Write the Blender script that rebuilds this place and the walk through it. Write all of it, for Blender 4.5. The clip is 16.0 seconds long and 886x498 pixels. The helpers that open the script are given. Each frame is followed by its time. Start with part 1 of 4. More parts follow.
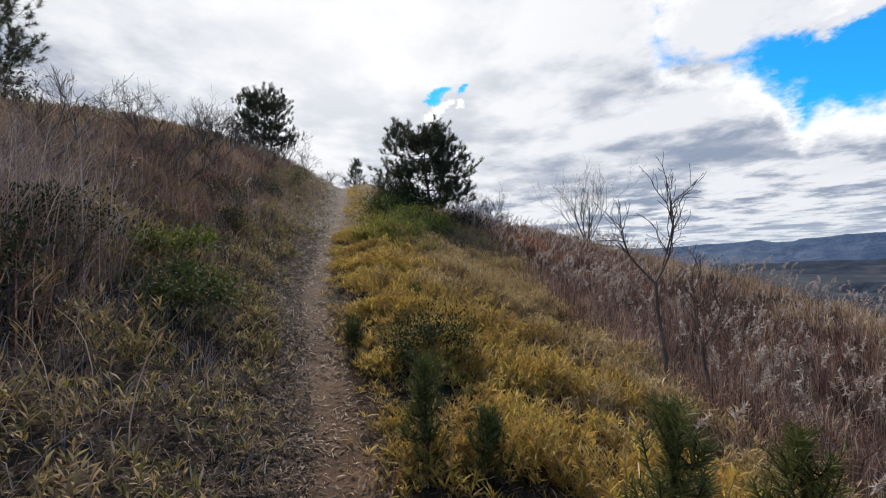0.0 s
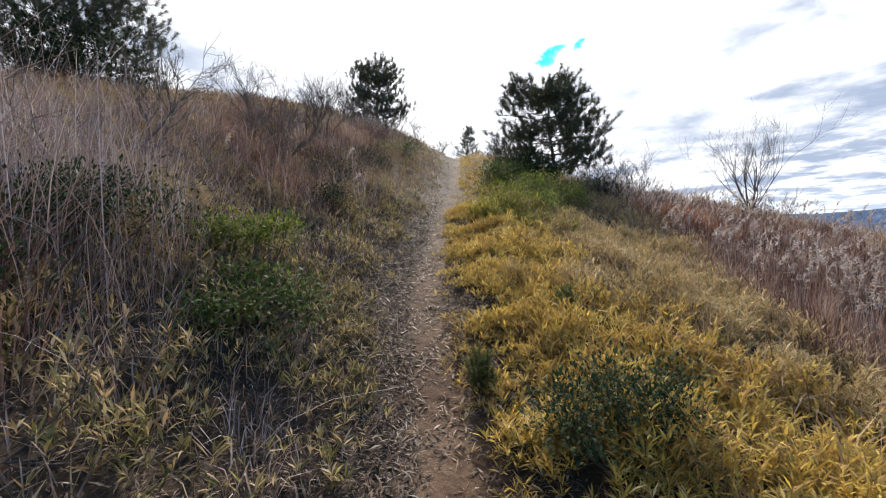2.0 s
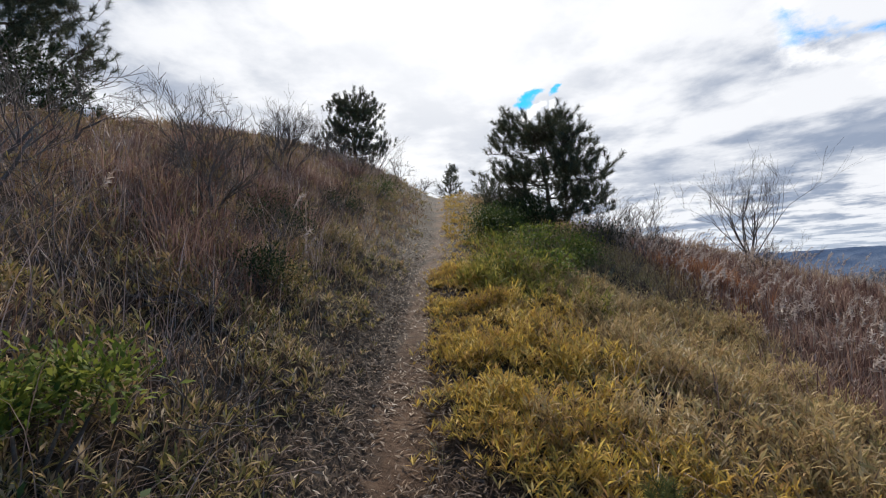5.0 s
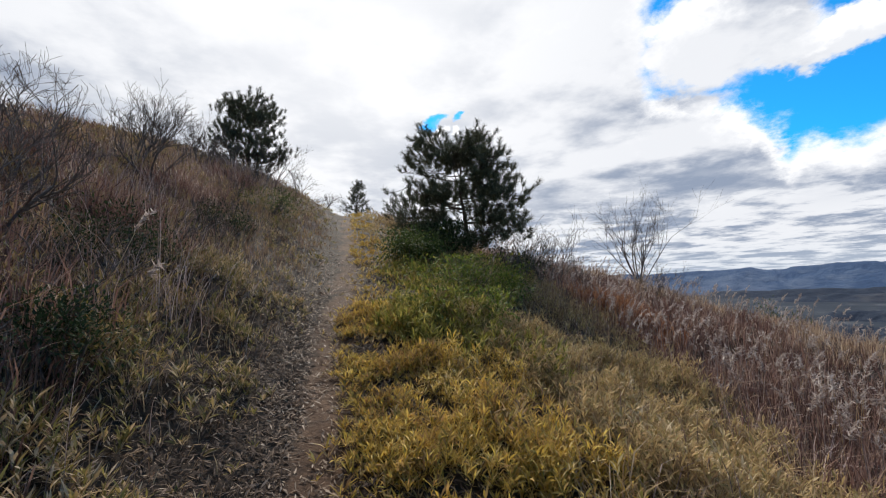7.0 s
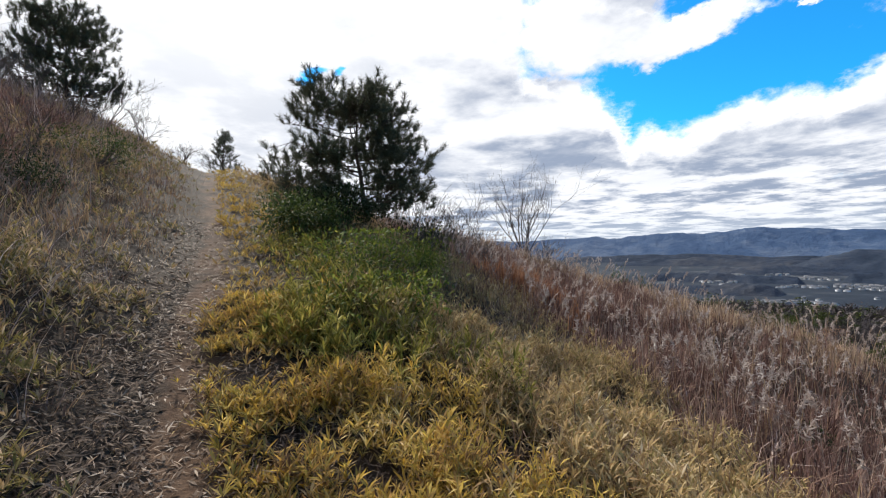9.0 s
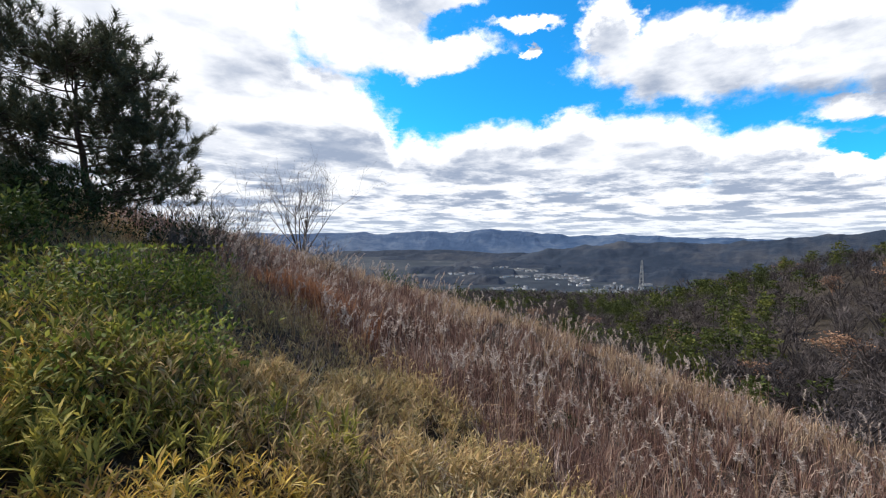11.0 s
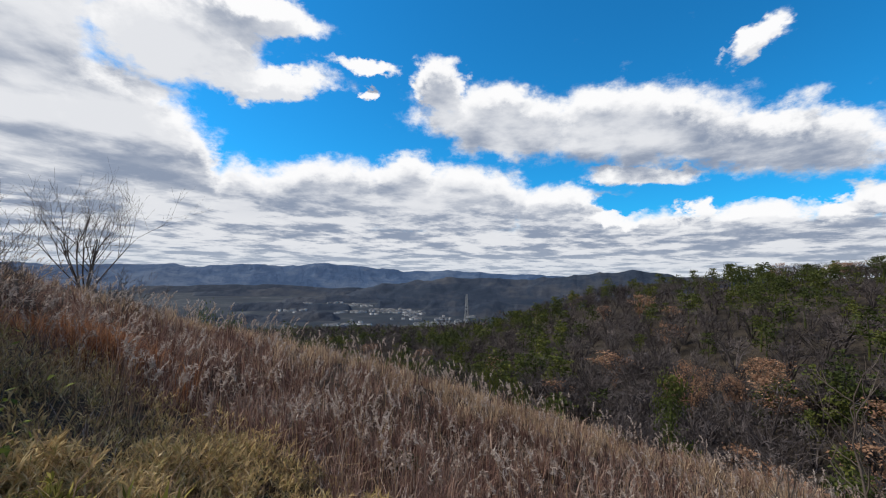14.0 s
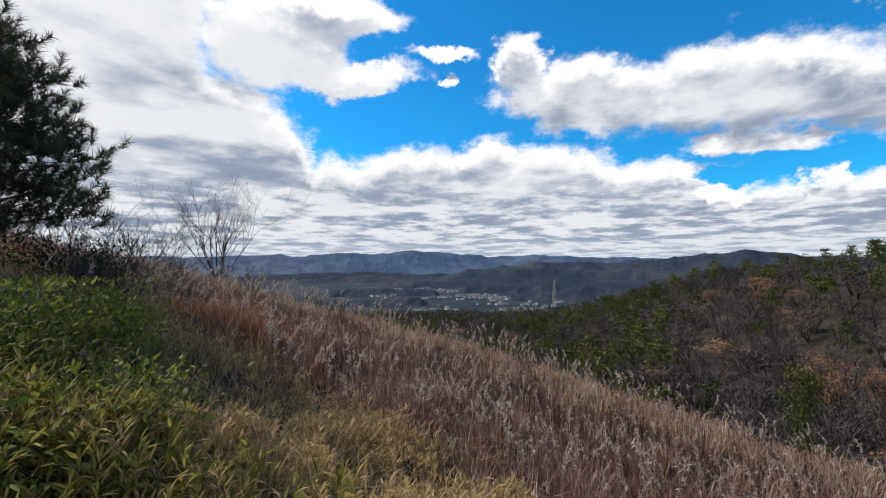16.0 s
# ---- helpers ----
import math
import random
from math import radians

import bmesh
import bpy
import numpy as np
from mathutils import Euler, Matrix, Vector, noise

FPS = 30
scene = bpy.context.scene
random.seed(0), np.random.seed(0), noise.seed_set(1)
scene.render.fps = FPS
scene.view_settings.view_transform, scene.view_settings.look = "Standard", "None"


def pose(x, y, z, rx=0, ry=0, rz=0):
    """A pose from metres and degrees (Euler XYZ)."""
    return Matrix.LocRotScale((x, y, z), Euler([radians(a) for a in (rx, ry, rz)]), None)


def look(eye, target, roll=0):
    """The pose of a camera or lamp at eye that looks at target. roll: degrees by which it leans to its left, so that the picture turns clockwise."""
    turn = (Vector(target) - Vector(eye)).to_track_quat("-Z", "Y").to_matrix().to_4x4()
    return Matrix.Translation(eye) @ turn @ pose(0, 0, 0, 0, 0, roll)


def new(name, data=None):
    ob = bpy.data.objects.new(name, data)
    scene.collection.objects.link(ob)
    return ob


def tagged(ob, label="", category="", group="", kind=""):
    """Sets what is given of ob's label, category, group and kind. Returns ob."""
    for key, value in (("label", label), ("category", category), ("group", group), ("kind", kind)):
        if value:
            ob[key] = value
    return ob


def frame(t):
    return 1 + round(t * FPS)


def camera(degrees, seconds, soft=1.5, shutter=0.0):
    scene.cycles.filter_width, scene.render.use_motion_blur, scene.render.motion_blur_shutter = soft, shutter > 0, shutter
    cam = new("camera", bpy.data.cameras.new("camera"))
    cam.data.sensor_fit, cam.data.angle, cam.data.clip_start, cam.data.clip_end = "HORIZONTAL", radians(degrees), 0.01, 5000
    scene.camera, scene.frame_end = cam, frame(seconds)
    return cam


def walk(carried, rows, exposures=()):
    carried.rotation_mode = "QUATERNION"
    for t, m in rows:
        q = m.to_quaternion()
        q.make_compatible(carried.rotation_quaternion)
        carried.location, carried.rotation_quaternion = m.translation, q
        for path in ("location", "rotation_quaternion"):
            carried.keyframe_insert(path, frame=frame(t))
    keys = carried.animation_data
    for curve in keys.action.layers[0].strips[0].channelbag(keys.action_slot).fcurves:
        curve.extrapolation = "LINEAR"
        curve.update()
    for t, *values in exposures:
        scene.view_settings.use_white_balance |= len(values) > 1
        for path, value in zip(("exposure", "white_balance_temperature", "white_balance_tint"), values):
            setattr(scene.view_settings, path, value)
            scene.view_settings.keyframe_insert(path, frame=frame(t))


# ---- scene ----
cam = camera(92.8, 16.0, soft=1.1)
METRES, EYE, TILT, LEAN, TURN = 7.0, 1.7, 1.6, 2.1, 0.0
ROWS = [
    (0.0, 0.0, 0.0, 0.0, 0.0, 0.0, -0.0),
    (0.5, -0.0174, 0.0533, 0.0044, 7.04, -0.46, 0.41),
    (1.0, -0.0364, 0.1103, 0.0071, 10.73, -1.56, 0.6),
    (1.5, -0.0502, 0.1674, 0.0151, 13.38, -3.01, 0.73),
    (2.0, -0.0585, 0.2144, 0.0212, 14.99, -3.96, 0.82),
    (2.5, -0.0689, 0.2581, 0.0336, 15.58, -4.22, 0.77),
    (3.0, -0.0757, 0.3015, 0.0454, 15.69, -3.94, 0.75),
    (3.5, -0.0888, 0.3363, 0.0597, 15.54, -3.36, 0.7),
    (6.0, -0.1499, 0.5237, 0.0955, 6.82, 3.14, -0.1),
    (6.5, -0.1652, 0.5582, 0.1075, 2.9, 3.5, -0.34),
    (7.0, -0.1748, 0.5957, 0.1127, -0.78, 3.26, -0.59),
    (7.5, -0.1891, 0.6363, 0.1144, -3.84, 2.38, -0.81),
    (8.0, -0.2003, 0.6804, 0.1186, -6.38, 0.65, -0.95),
    (10.5, -0.2236, 0.828, 0.1641, -39.77, -2.09, -2.85),
    (11.0, -0.2266, 0.8459, 0.1722, -47.38, -0.78, -3.1),
    (11.5, -0.2368, 0.8558, 0.1778, -55.26, 0.75, -3.34),
    (12.0, -0.2447, 0.8635, 0.1818, -62.83, 2.5, -3.49),
    (12.5, -0.2468, 0.8601, 0.1816, -68.05, 4.01, -3.54),
    (13.0, -0.2419, 0.8578, 0.181, -70.22, 4.91, -3.51),
    (13.5, -0.2383, 0.8585, 0.1803, -70.42, 5.23, -3.48),
    (14.0, -0.2365, 0.8628, 0.1796, -69.47, 5.18, -3.27),
    (14.5, -0.2359, 0.8687, 0.1785, -67.41, 5.03, -3.21),
    (15.0, -0.2367, 0.8727, 0.1777, -64.59, 4.49, -2.77),
    (15.5, -0.2398, 0.8825, 0.1754, -61.28, 3.71, -2.53),
    (16.0, -0.2513, 0.912, 0.1772, -57.99, 2.64, -2.38),
]
walk(cam, [(t, pose(0, 0, EYE, TILT, LEAN, TURN) @ pose(METRES * x, METRES * y, METRES * z, 90 + pitch, roll, yaw)) for t, x, y, z, yaw, pitch, roll in ROWS],
     exposures=((0.0, 0.0), (1.5, 0.5), (2.5, 0.7), (3.5, 0.5), (6.0, 0.0), (8.0, 0.12), (10.5, 0.33), (11.5, 0.22), (13.0, -0.08), (14.5, -0.18), (15.5, -0.14), (16.0, -0.08)))

# ---- light ----
SUN_AZ, SUN_EL = 12.0, 42.0          # degrees left of straight ahead, and up
world = bpy.data.worlds.new("sky")
scene.world = world
world.use_nodes = True
wt = world.node_tree
wt.nodes.clear()


def wmath(op, a, b=None, c=None, clamp=False):
    n = wt.nodes.new("ShaderNodeMath")
    n.operation, n.use_clamp = op, clamp
    for i, v in enumerate((a, b, c)):
        if v is None:
            continue
        if isinstance(v, (int, float)):
            n.inputs[i].default_value = v
        else:
            wt.links.new(v, n.inputs[i])
    return n.outputs[0]


def smooth(v, lo, hi, to_lo=0.0, to_hi=1.0):
    n = wt.nodes.new("ShaderNodeMapRange")
    n.interpolation_type = "SMOOTHSTEP"
    wt.links.new(v, n.inputs["Value"])
    for k, q in (("From Min", lo), ("From Max", hi), ("To Min", to_lo), ("To Max", to_hi)):
        n.inputs[k].default_value = q
    return n.outputs[0]


def wmix(fac, a, b):
    n = wt.nodes.new("ShaderNodeMix")
    n.data_type = "RGBA"
    for sock, v in ((n.inputs[0], fac), (n.inputs[6], a), (n.inputs[7], b)):
        if isinstance(v, (int, float, tuple)):
            sock.default_value = v
        else:
            wt.links.new(v, sock)
    return n.outputs[2]


coord = wt.nodes.new("ShaderNodeTexCoord").outputs["Generated"]
sep = wt.nodes.new("ShaderNodeSeparateXYZ")
wt.links.new(coord, sep.inputs[0])
dx, dy, dz = sep.outputs
el = wmath("MULTIPLY", wmath("ARCSINE", dz), 180 / math.pi)
az = wmath("MULTIPLY", wmath("ARCTAN2", dx, dy), 180 / math.pi)   # degrees to the right of straight ahead


def noise_at(vector, scale, detail, rough=0.55, colour=False):
    n = wt.nodes.new("ShaderNodeTexNoise")
    n.inputs["Scale"].default_value, n.inputs["Detail"].default_value = scale, detail
    n.inputs["Roughness"].default_value = rough
    wt.links.new(vector, n.inputs["Vector"])
    return n.outputs["Color" if colour else "Fac"]


def vec(x, y, z):
    com = wt.nodes.new("ShaderNodeCombineXYZ")
    for i, v in enumerate((x, y, z)):
        if isinstance(v, (int, float)):
            com.inputs[i].default_value = v
        else:
            wt.links.new(v, com.inputs[i])
    return com.outputs[0]


def layer_at(lift, seed, raise_by=0.0):
    """A point on a flat cloud layer above the hill; a small lift lets it run on to the horizon."""
    h = wmath("ADD", wmath("MAXIMUM", dz, 0.0), lift + raise_by)
    return vec(wmath("DIVIDE", dx, h), wmath("DIVIDE", dy, h), seed)


def bank(a_, e_, a, e, wa, we, tilt):
    """A cloud about an azimuth and a height above the horizon, in degrees: 1 inside, 0 outside, with a soft rim."""
    c, s_ = math.cos(radians(tilt)), math.sin(radians(tilt))
    da, de = wmath("SUBTRACT", a_, a), wmath("SUBTRACT", e_, e)
    qa = wmath("DIVIDE", wmath("ADD", wmath("MULTIPLY", da, c), wmath("MULTIPLY", de, s_)), wa)
    qe = wmath("DIVIDE", wmath("SUBTRACT", wmath("MULTIPLY", de, c), wmath("MULTIPLY", da, s_)), we)
    r2 = wmath("ADD", wmath("MULTIPLY", qa, qa), wmath("MULTIPLY", qe, qe))
    return wmath("EXPONENT", wmath("MULTIPLY", wmath("MULTIPLY", r2, r2), -0.7))


# azimuth, height above the horizon, half widths, tilt
CLOUDS = [
    (36, 26.0, 9, 5.0, 0), (46, 23.0, 8, 1.9, 8), (44, 30.5, 8, 2.0, 0), (30, 15.5, 8.5, 6.0, -14), (36, 12.5, 6, 4.0, -30),
    (69, 24.5, 3.2, 3.4, -20), (77, 20.4, 11, 3.9, -10), (94, 18.6, 12, 4.4, -5), (108, 15.0, 11, 3.3, -8), (94, 12.9, 6, 1.3, -6),
    (58.4, 26.2, 4.2, 0.9, -4), (58, 23.4, 1.7, 0.7, 0), (106.8, 25.4, 3.4, 1.4, 25), (115, 8.3, 4.2, 1.8, 12), (101, 8.4, 1.8, 1.3, 0),
    (42, 8.0, 9, 4.8, -6), (36, 8.2, 6, 3.6, 0), (27, 9.5, 8, 5.0, 0), (64, 7.8, 8, 3.4, 0), (53, 9.0, 11, 5.2, 5), (63.5, 12.4, 5.0, 4.0, 0), (73, 9.6, 8.5, 5.0, -8), (86, 7.6, 9.0, 4.0, -8), (104, 4.8, 18, 3.4, 0),
]
HOLES = [(-0.8, 21.5, 2.3, 0.8, 15), (3.3, 21.9, 1.0, 0.7, 0), (92, 9.6, 4, 0.7, -4), (108, 9.4, 4, 0.7, 0)]


def cover_at(raise_deg):
    """How much cloud there is at a height a little above each point of the sky."""
    lifted = vec(dx, dy, wmath("MULTIPLY_ADD", dz, 1.5, raise_deg * math.pi / 180 * 1.5))
    warp = wt.nodes.new("ShaderNodeSeparateXYZ")
    wt.links.new(noise_at(lifted, 9.0, 5, 0.62, True), warp.inputs[0])
    a_ = wmath("ADD", az, wmath("MULTIPLY_ADD", warp.outputs[0], 11.0, -5.5))
    e_ = wmath("ADD", wmath("ADD", el, raise_deg), wmath("MULTIPLY_ADD", warp.outputs[1], 6.0, -3.0))
    body = smooth(az, 24.0, 33.0, 1.0, 0.0)
    low_deck = smooth(el, 5.0, 9.5, 0.95, 0.0)
    body = wmath("MAXIMUM", body, low_deck)
    for row in CLOUDS:
        body = wmath("MAXIMUM", body, bank(a_, e_, *row))
    for row in HOLES:
        body = wmath("SUBTRACT", body, wmath("MULTIPLY", bank(a_, e_, *row), 0.75))
    fluff = wmath("MULTIPLY_ADD", noise_at(lifted, 15.0, 9, 0.64), 1.1, -0.55)
    return wmath("ADD", body, fluff)


dens = cover_at(0.0)
above = cover_at(2.0)
cover = smooth(dens, 0.16, 0.74)
under = smooth(above, 0.25, 0.95)
deck = smooth(noise_at(layer_at(0.10, 3.7), 1.5, 7, 0.55), 0.40, 0.62)
rolls = smooth(noise_at(layer_at(0.085, 8.1), 1.9, 7, 0.6), 0.42, 0.60)
low_part = smooth(el, 6.0, 14.0, 1.0, 0.0)
mottle = wmath("ADD", wmath("MULTIPLY", rolls, low_part), wmath("MULTIPLY", deck, wmath("SUBTRACT", 1.0, low_part)))
dsun = wmath("SQRT", wmath("ADD", wmath("POWER", wmath("SUBTRACT", el, SUN_EL), 2.0), wmath("POWER", wmath("ADD", az, SUN_AZ), 2.0)))
away = smooth(dsun, 8.0, 50.0, 0.22, 1.0)
belly = wmath("MULTIPLY", wmath("MULTIPLY", under, away), wmath("MULTIPLY_ADD", mottle, 0.70, 0.30), clamp=True)
sky = wt.nodes.new("ShaderNodeTexSky")
sky.sky_type, sky.sun_disc = "NISHITA", False
sky.sun_elevation, sky.sun_rotation = radians(SUN_EL), radians(-SUN_AZ)
sky.air_density, sky.dust_density, sky.ozone_density = 1.0, 0.3, 3.0
tint = wt.nodes.new("ShaderNodeMix")
tint.data_type, tint.blend_type = "RGBA", "MULTIPLY"
tint.inputs[0].default_value = 1.0
wt.links.new(sky.outputs[0], tint.inputs[6])
tint.inputs[7].default_value = (0.15, 1.27, 1.86, 1)
blue = tint.outputs[2]
bright = wmix(belly, (11.0, 11.0, 11.1, 1), (3.0, 3.6, 4.8, 1))
both = wmix(cover, blue, bright)
low = smooth(el, 0.0, 5.0, 0.4, 0.0)
both = wmix(low, both, (6.2, 7.0, 8.0, 1))
bg = wt.nodes.new("ShaderNodeBackground")
wt.links.new(both, bg.inputs[0])
bg.inputs[1].default_value = 0.10
wo = wt.nodes.new("ShaderNodeOutputWorld")
wt.links.new(bg.outputs[0], wo.inputs[0])

sun = new("sun", bpy.data.lights.new("sun", "SUN"))
sun.data.energy, sun.data.angle, sun.data.color = 4.8, radians(5), (1.0, 0.94, 0.85)
sa, se = radians(SUN_AZ), radians(SUN_EL)
sun.matrix_world = look((0, 0, 60), (math.sin(sa) * math.cos(se) * 10, -math.cos(sa) * math.cos(se) * 10, 60 - math.sin(se) * 10))

# ---- materials ----


def ramp_into(nt, fac, stops):
    r = nt.nodes.new("ShaderNodeValToRGB")
    while len(r.color_ramp.elements) < len(stops):
        r.color_ramp.elements.new(0.5)
    for e, (p, c) in zip(r.color_ramp.elements, stops):
        e.position, e.color = p, (*c, 1)
    nt.links.new(fac, r.inputs[0])
    return r.outputs[0]


def leafy(name, stops, through_light=0.3, rough=0.6, patch=1.3, patch_amount=0.25, source="island"):
    """Leaves, blades and twigs: a colour for each piece, drifting from patch to patch."""
    m = bpy.data.materials.new(name)
    m.use_nodes = True
    nt = m.node_tree
    b = nt.nodes["Principled BSDF"]
    out = nt.nodes["Material Output"]
    geo = nt.nodes.new("ShaderNodeNewGeometry")
    tc = nt.nodes.new("ShaderNodeTexCoord")
    nz = nt.nodes.new("ShaderNodeTexNoise")
    nz.inputs["Scale"].default_value, nz.inputs["Detail"].default_value = patch, 3
    nt.links.new(geo.outputs["Position"], nz.inputs["Vector"])
    mx = nt.nodes.new("ShaderNodeMix")
    mx.inputs[0].default_value = patch_amount
    src = geo.outputs["Random Per Island"]
    if source == "object":
        src = nt.nodes.new("ShaderNodeObjectInfo").outputs["Random"]
    nt.links.new(src, mx.inputs[2])
    st = nt.nodes.new("ShaderNodeMapRange")
    st.inputs["From Min"].default_value, st.inputs["From Max"].default_value = 0.3, 0.7
    nt.links.new(nz.outputs["Fac"], st.inputs["Value"])
    nt.links.new(st.outputs[0], mx.inputs[3])
    col = ramp_into(nt, mx.outputs[0], stops)
    nt.links.new(col, b.inputs["Base Color"])
    b.inputs["Roughness"].default_value = rough
    b.inputs["Specular IOR Level"].default_value = 0.12
    if through_light > 0:
        tr = nt.nodes.new("ShaderNodeBsdfTranslucent")
        nt.links.new(col, tr.inputs[0])
        ms = nt.nodes.new("ShaderNodeMixShader")
        ms.inputs[0].default_value = through_light
        nt.links.new(b.outputs[0], ms.inputs[1])
        nt.links.new(tr.outputs[0], ms.inputs[2])
        nt.links.new(ms.outputs[0], out.inputs[0])
    return m


def surface(name, stops, scale, fine, bump=0.5, rough=0.9, depth=0.03):
    """Earth, bark, rock: two noises for the colour, and a relief."""
    m = bpy.data.materials.new(name)
    m.use_nodes = True
    nt = m.node_tree
    b = nt.nodes["Principled BSDF"]
    geo = nt.nodes.new("ShaderNodeNewGeometry")
    n1 = nt.nodes.new("ShaderNodeTexNoise")
    n1.inputs["Scale"].default_value, n1.inputs["Detail"].default_value = scale, 6
    n2 = nt.nodes.new("ShaderNodeTexNoise")
    n2.inputs["Scale"].default_value, n2.inputs["Detail"].default_value = fine, 8
    n2.inputs["Roughness"].default_value = 0.7
    for n in (n1, n2):
        nt.links.new(geo.outputs["Position"], n.inputs["Vector"])
    mx = nt.nodes.new("ShaderNodeMix")
    mx.inputs[0].default_value = 0.5
    nt.links.new(n1.outputs["Fac"], mx.inputs[2])
    nt.links.new(n2.outputs["Fac"], mx.inputs[3])
    nt.links.new(ramp_into(nt, mx.outputs[0], stops), b.inputs["Base Color"])
    bp = nt.nodes.new("ShaderNodeBump")
    bp.inputs["Strength"].default_value, bp.inputs["Distance"].default_value = bump, depth
    nt.links.new(n2.outputs["Fac"], bp.inputs["Height"])
    nt.links.new(bp.outputs[0], b.inputs["Normal"])
    b.inputs["Roughness"].default_value = rough
    b.inputs["Specular IOR Level"].default_value = 0.15
    return m


M_LITTER = surface("leaf litter", [(0.3, (0.022, 0.016, 0.011)), (0.5, (0.05, 0.035, 0.024)), (0.7, (0.11, 0.08, 0.054))], 1.6, 14, 0.8)


def mixed_ground():
    """Trodden earth on the path, fading unevenly into litter beside it."""
    m = M_LITTER.copy()
    m.name = "path earth and litter"
    nt = m.node_tree
    b = nt.nodes["Principled BSDF"]
    old = b.inputs["Base Color"].links[0].from_socket
    fac = old.node.inputs[0].links[0].from_socket
    earth = ramp_into(nt, fac, [(0.34, (0.045, 0.026, 0.016)), (0.5, (0.10, 0.058, 0.034)), (0.66, (0.19, 0.12, 0.075))])
    at = nt.nodes.new("ShaderNodeAttribute")
    at.attribute_name = "trodden"
    geo = nt.nodes.new("ShaderNodeNewGeometry")
    nz = nt.nodes.new("ShaderNodeTexNoise")
    nz.inputs["Scale"].default_value, nz.inputs["Detail"].default_value = 5.0, 5
    nt.links.new(geo.outputs["Position"], nz.inputs["Vector"])
    ad = nt.nodes.new("ShaderNodeMath")
    ad.operation = "ADD"
    nt.links.new(at.outputs["Fac"], ad.inputs[0])
    nt.links.new(nz.outputs["Fac"], ad.inputs[1])
    mr = nt.nodes.new("ShaderNodeMapRange")
    mr.inputs["From Min"].default_value, mr.inputs["From Max"].default_value = 0.85, 1.15
    nt.links.new(ad.outputs[0], mr.inputs["Value"])
    mx = nt.nodes.new("ShaderNodeMix")
    mx.data_type = "RGBA"
    nt.links.new(mr.outputs[0], mx.inputs[0])
    nt.links.new(old, mx.inputs[6])
    nt.links.new(earth, mx.inputs[7])
    nt.links.new(mx.outputs[2], b.inputs["Base Color"])
    return m


M_NEAR = mixed_ground()
M_WOODFLOOR = surface("woodland floor", [(0.35, (0.022, 0.018, 0.014)), (0.5, (0.04, 0.032, 0.024)), (0.65, (0.065, 0.052, 0.038))], 0.12, 1.1, 0.5, depth=0.4)
# Aerial haze is painted in: bluish base colours for valley floor and ridges.
M_VALLEY = surface("haze-tinted valley fields and woods", [(0.40, (0.012, 0.018, 0.028)), (0.52, (0.02, 0.027, 0.038)), (0.58, (0.045, 0.05, 0.057)), (0.66, (0.13, 0.135, 0.14))], 0.006, 0.02, 0.2, depth=3)
M_RIDGE_NEAR = surface("haze-tinted wooded ridge", [(0.35, (0.011, 0.019, 0.034)), (0.5, (0.02, 0.03, 0.05)), (0.64, (0.05, 0.054, 0.066))], 0.004, 0.02, 1.0, depth=10)
M_RIDGE_FAR = surface("distant range, haze-tinted", [(0.35, (0.028, 0.058, 0.12)), (0.5, (0.045, 0.08, 0.15)), (0.62, (0.10, 0.135, 0.20))], 0.0016, 0.008, 1.0, depth=30)
M_BARK = surface("dark pine bark", [(0.35, (0.03, 0.022, 0.017)), (0.5, (0.06, 0.045, 0.035)), (0.65, (0.10, 0.08, 0.065))], 8, 40, 0.8)
M_TWIG = surface("grey winter twigs", [(0.35, (0.06, 0.048, 0.042)), (0.5, (0.10, 0.083, 0.074)), (0.65, (0.16, 0.14, 0.125))], 5, 30, 0.4)

# ---- terrain ----
PATH_Y = (-12, 0, 2.2, 3.43, 4.47, 5.3, 7.5, 8.75, 10.1, 14, 18, 22, 30, 60)
PATH_X = (2.2, 0.03, -0.54, -0.94, -1.33, -1.66, -2.1, -2.38, -2.55, -3.25, -4.15, -5.0, -7, -12)
PATH_Z = (-2.2, 0.0, 0.44, 0.71, 1.03, 1.28, 1.84, 2.24, 2.56, 3.6, 4.7, 5.7, 6.6, 7.0)
SIDE_U = (-60, -25, -12, -9, -7, -5, -3.5, -2.2, -1.2, -0.4, 0, 0.5, 1, 2, 3.2, 5, 6, 8, 10, 12, 14, 18, 25, 40)
SIDE_Z = (-6, 1.2, 3.5, 3.45, 3.0, 2.35, 1.75, 1.05, 0.48, 0.04, 0, -0.02, -0.08, -0.3, -0.75, -1.45, -1.85, -2.4, -2.75, -3.15, -4.0, -6.5, -11, -20)
CX, CY, CZ = -1.7, 6.0, 3.2
CREST_A = (-180, -120, -60, -20, 20, 40, 53, 62, 68, 74.6, 84, 91, 97, 103, 109, 114, 130, 180)
CREST_E = (-8, -8, -8, -8, -8, -7.6, -7.3, -7.0, -6.6, -5.7, -2.6, 0.4, 1.0, 1.6, 2.2, 2.7, 3.5, -8)


def softly(x, xs, ys):
    """Piecewise curve with rounded corners."""
    x = np.asarray(x, float)
    d = 0.35
    return (np.interp(x - d, xs, ys) + 2 * np.interp(x, xs, ys) + np.interp(x + d, xs, ys)) / 4


rng = np.random.default_rng(7)
WAVES = [(rng.normal(size=2), rng.uniform(0, 6.28)) for _ in range(14)]


def wobble(x, y, size):
    """Cheap smooth noise of about unit height; size is its wavelength."""
    out = 0
    for i, (k, p) in enumerate(WAVES):
        f = (0.6 + 0.22 * i) * 2 * math.pi / size
        k = k / np.hypot(*k)
        out = out + np.sin(f * (k[0] * x + k[1] * y) + p) / (1 + 0.25 * i)
    return out / 3.2


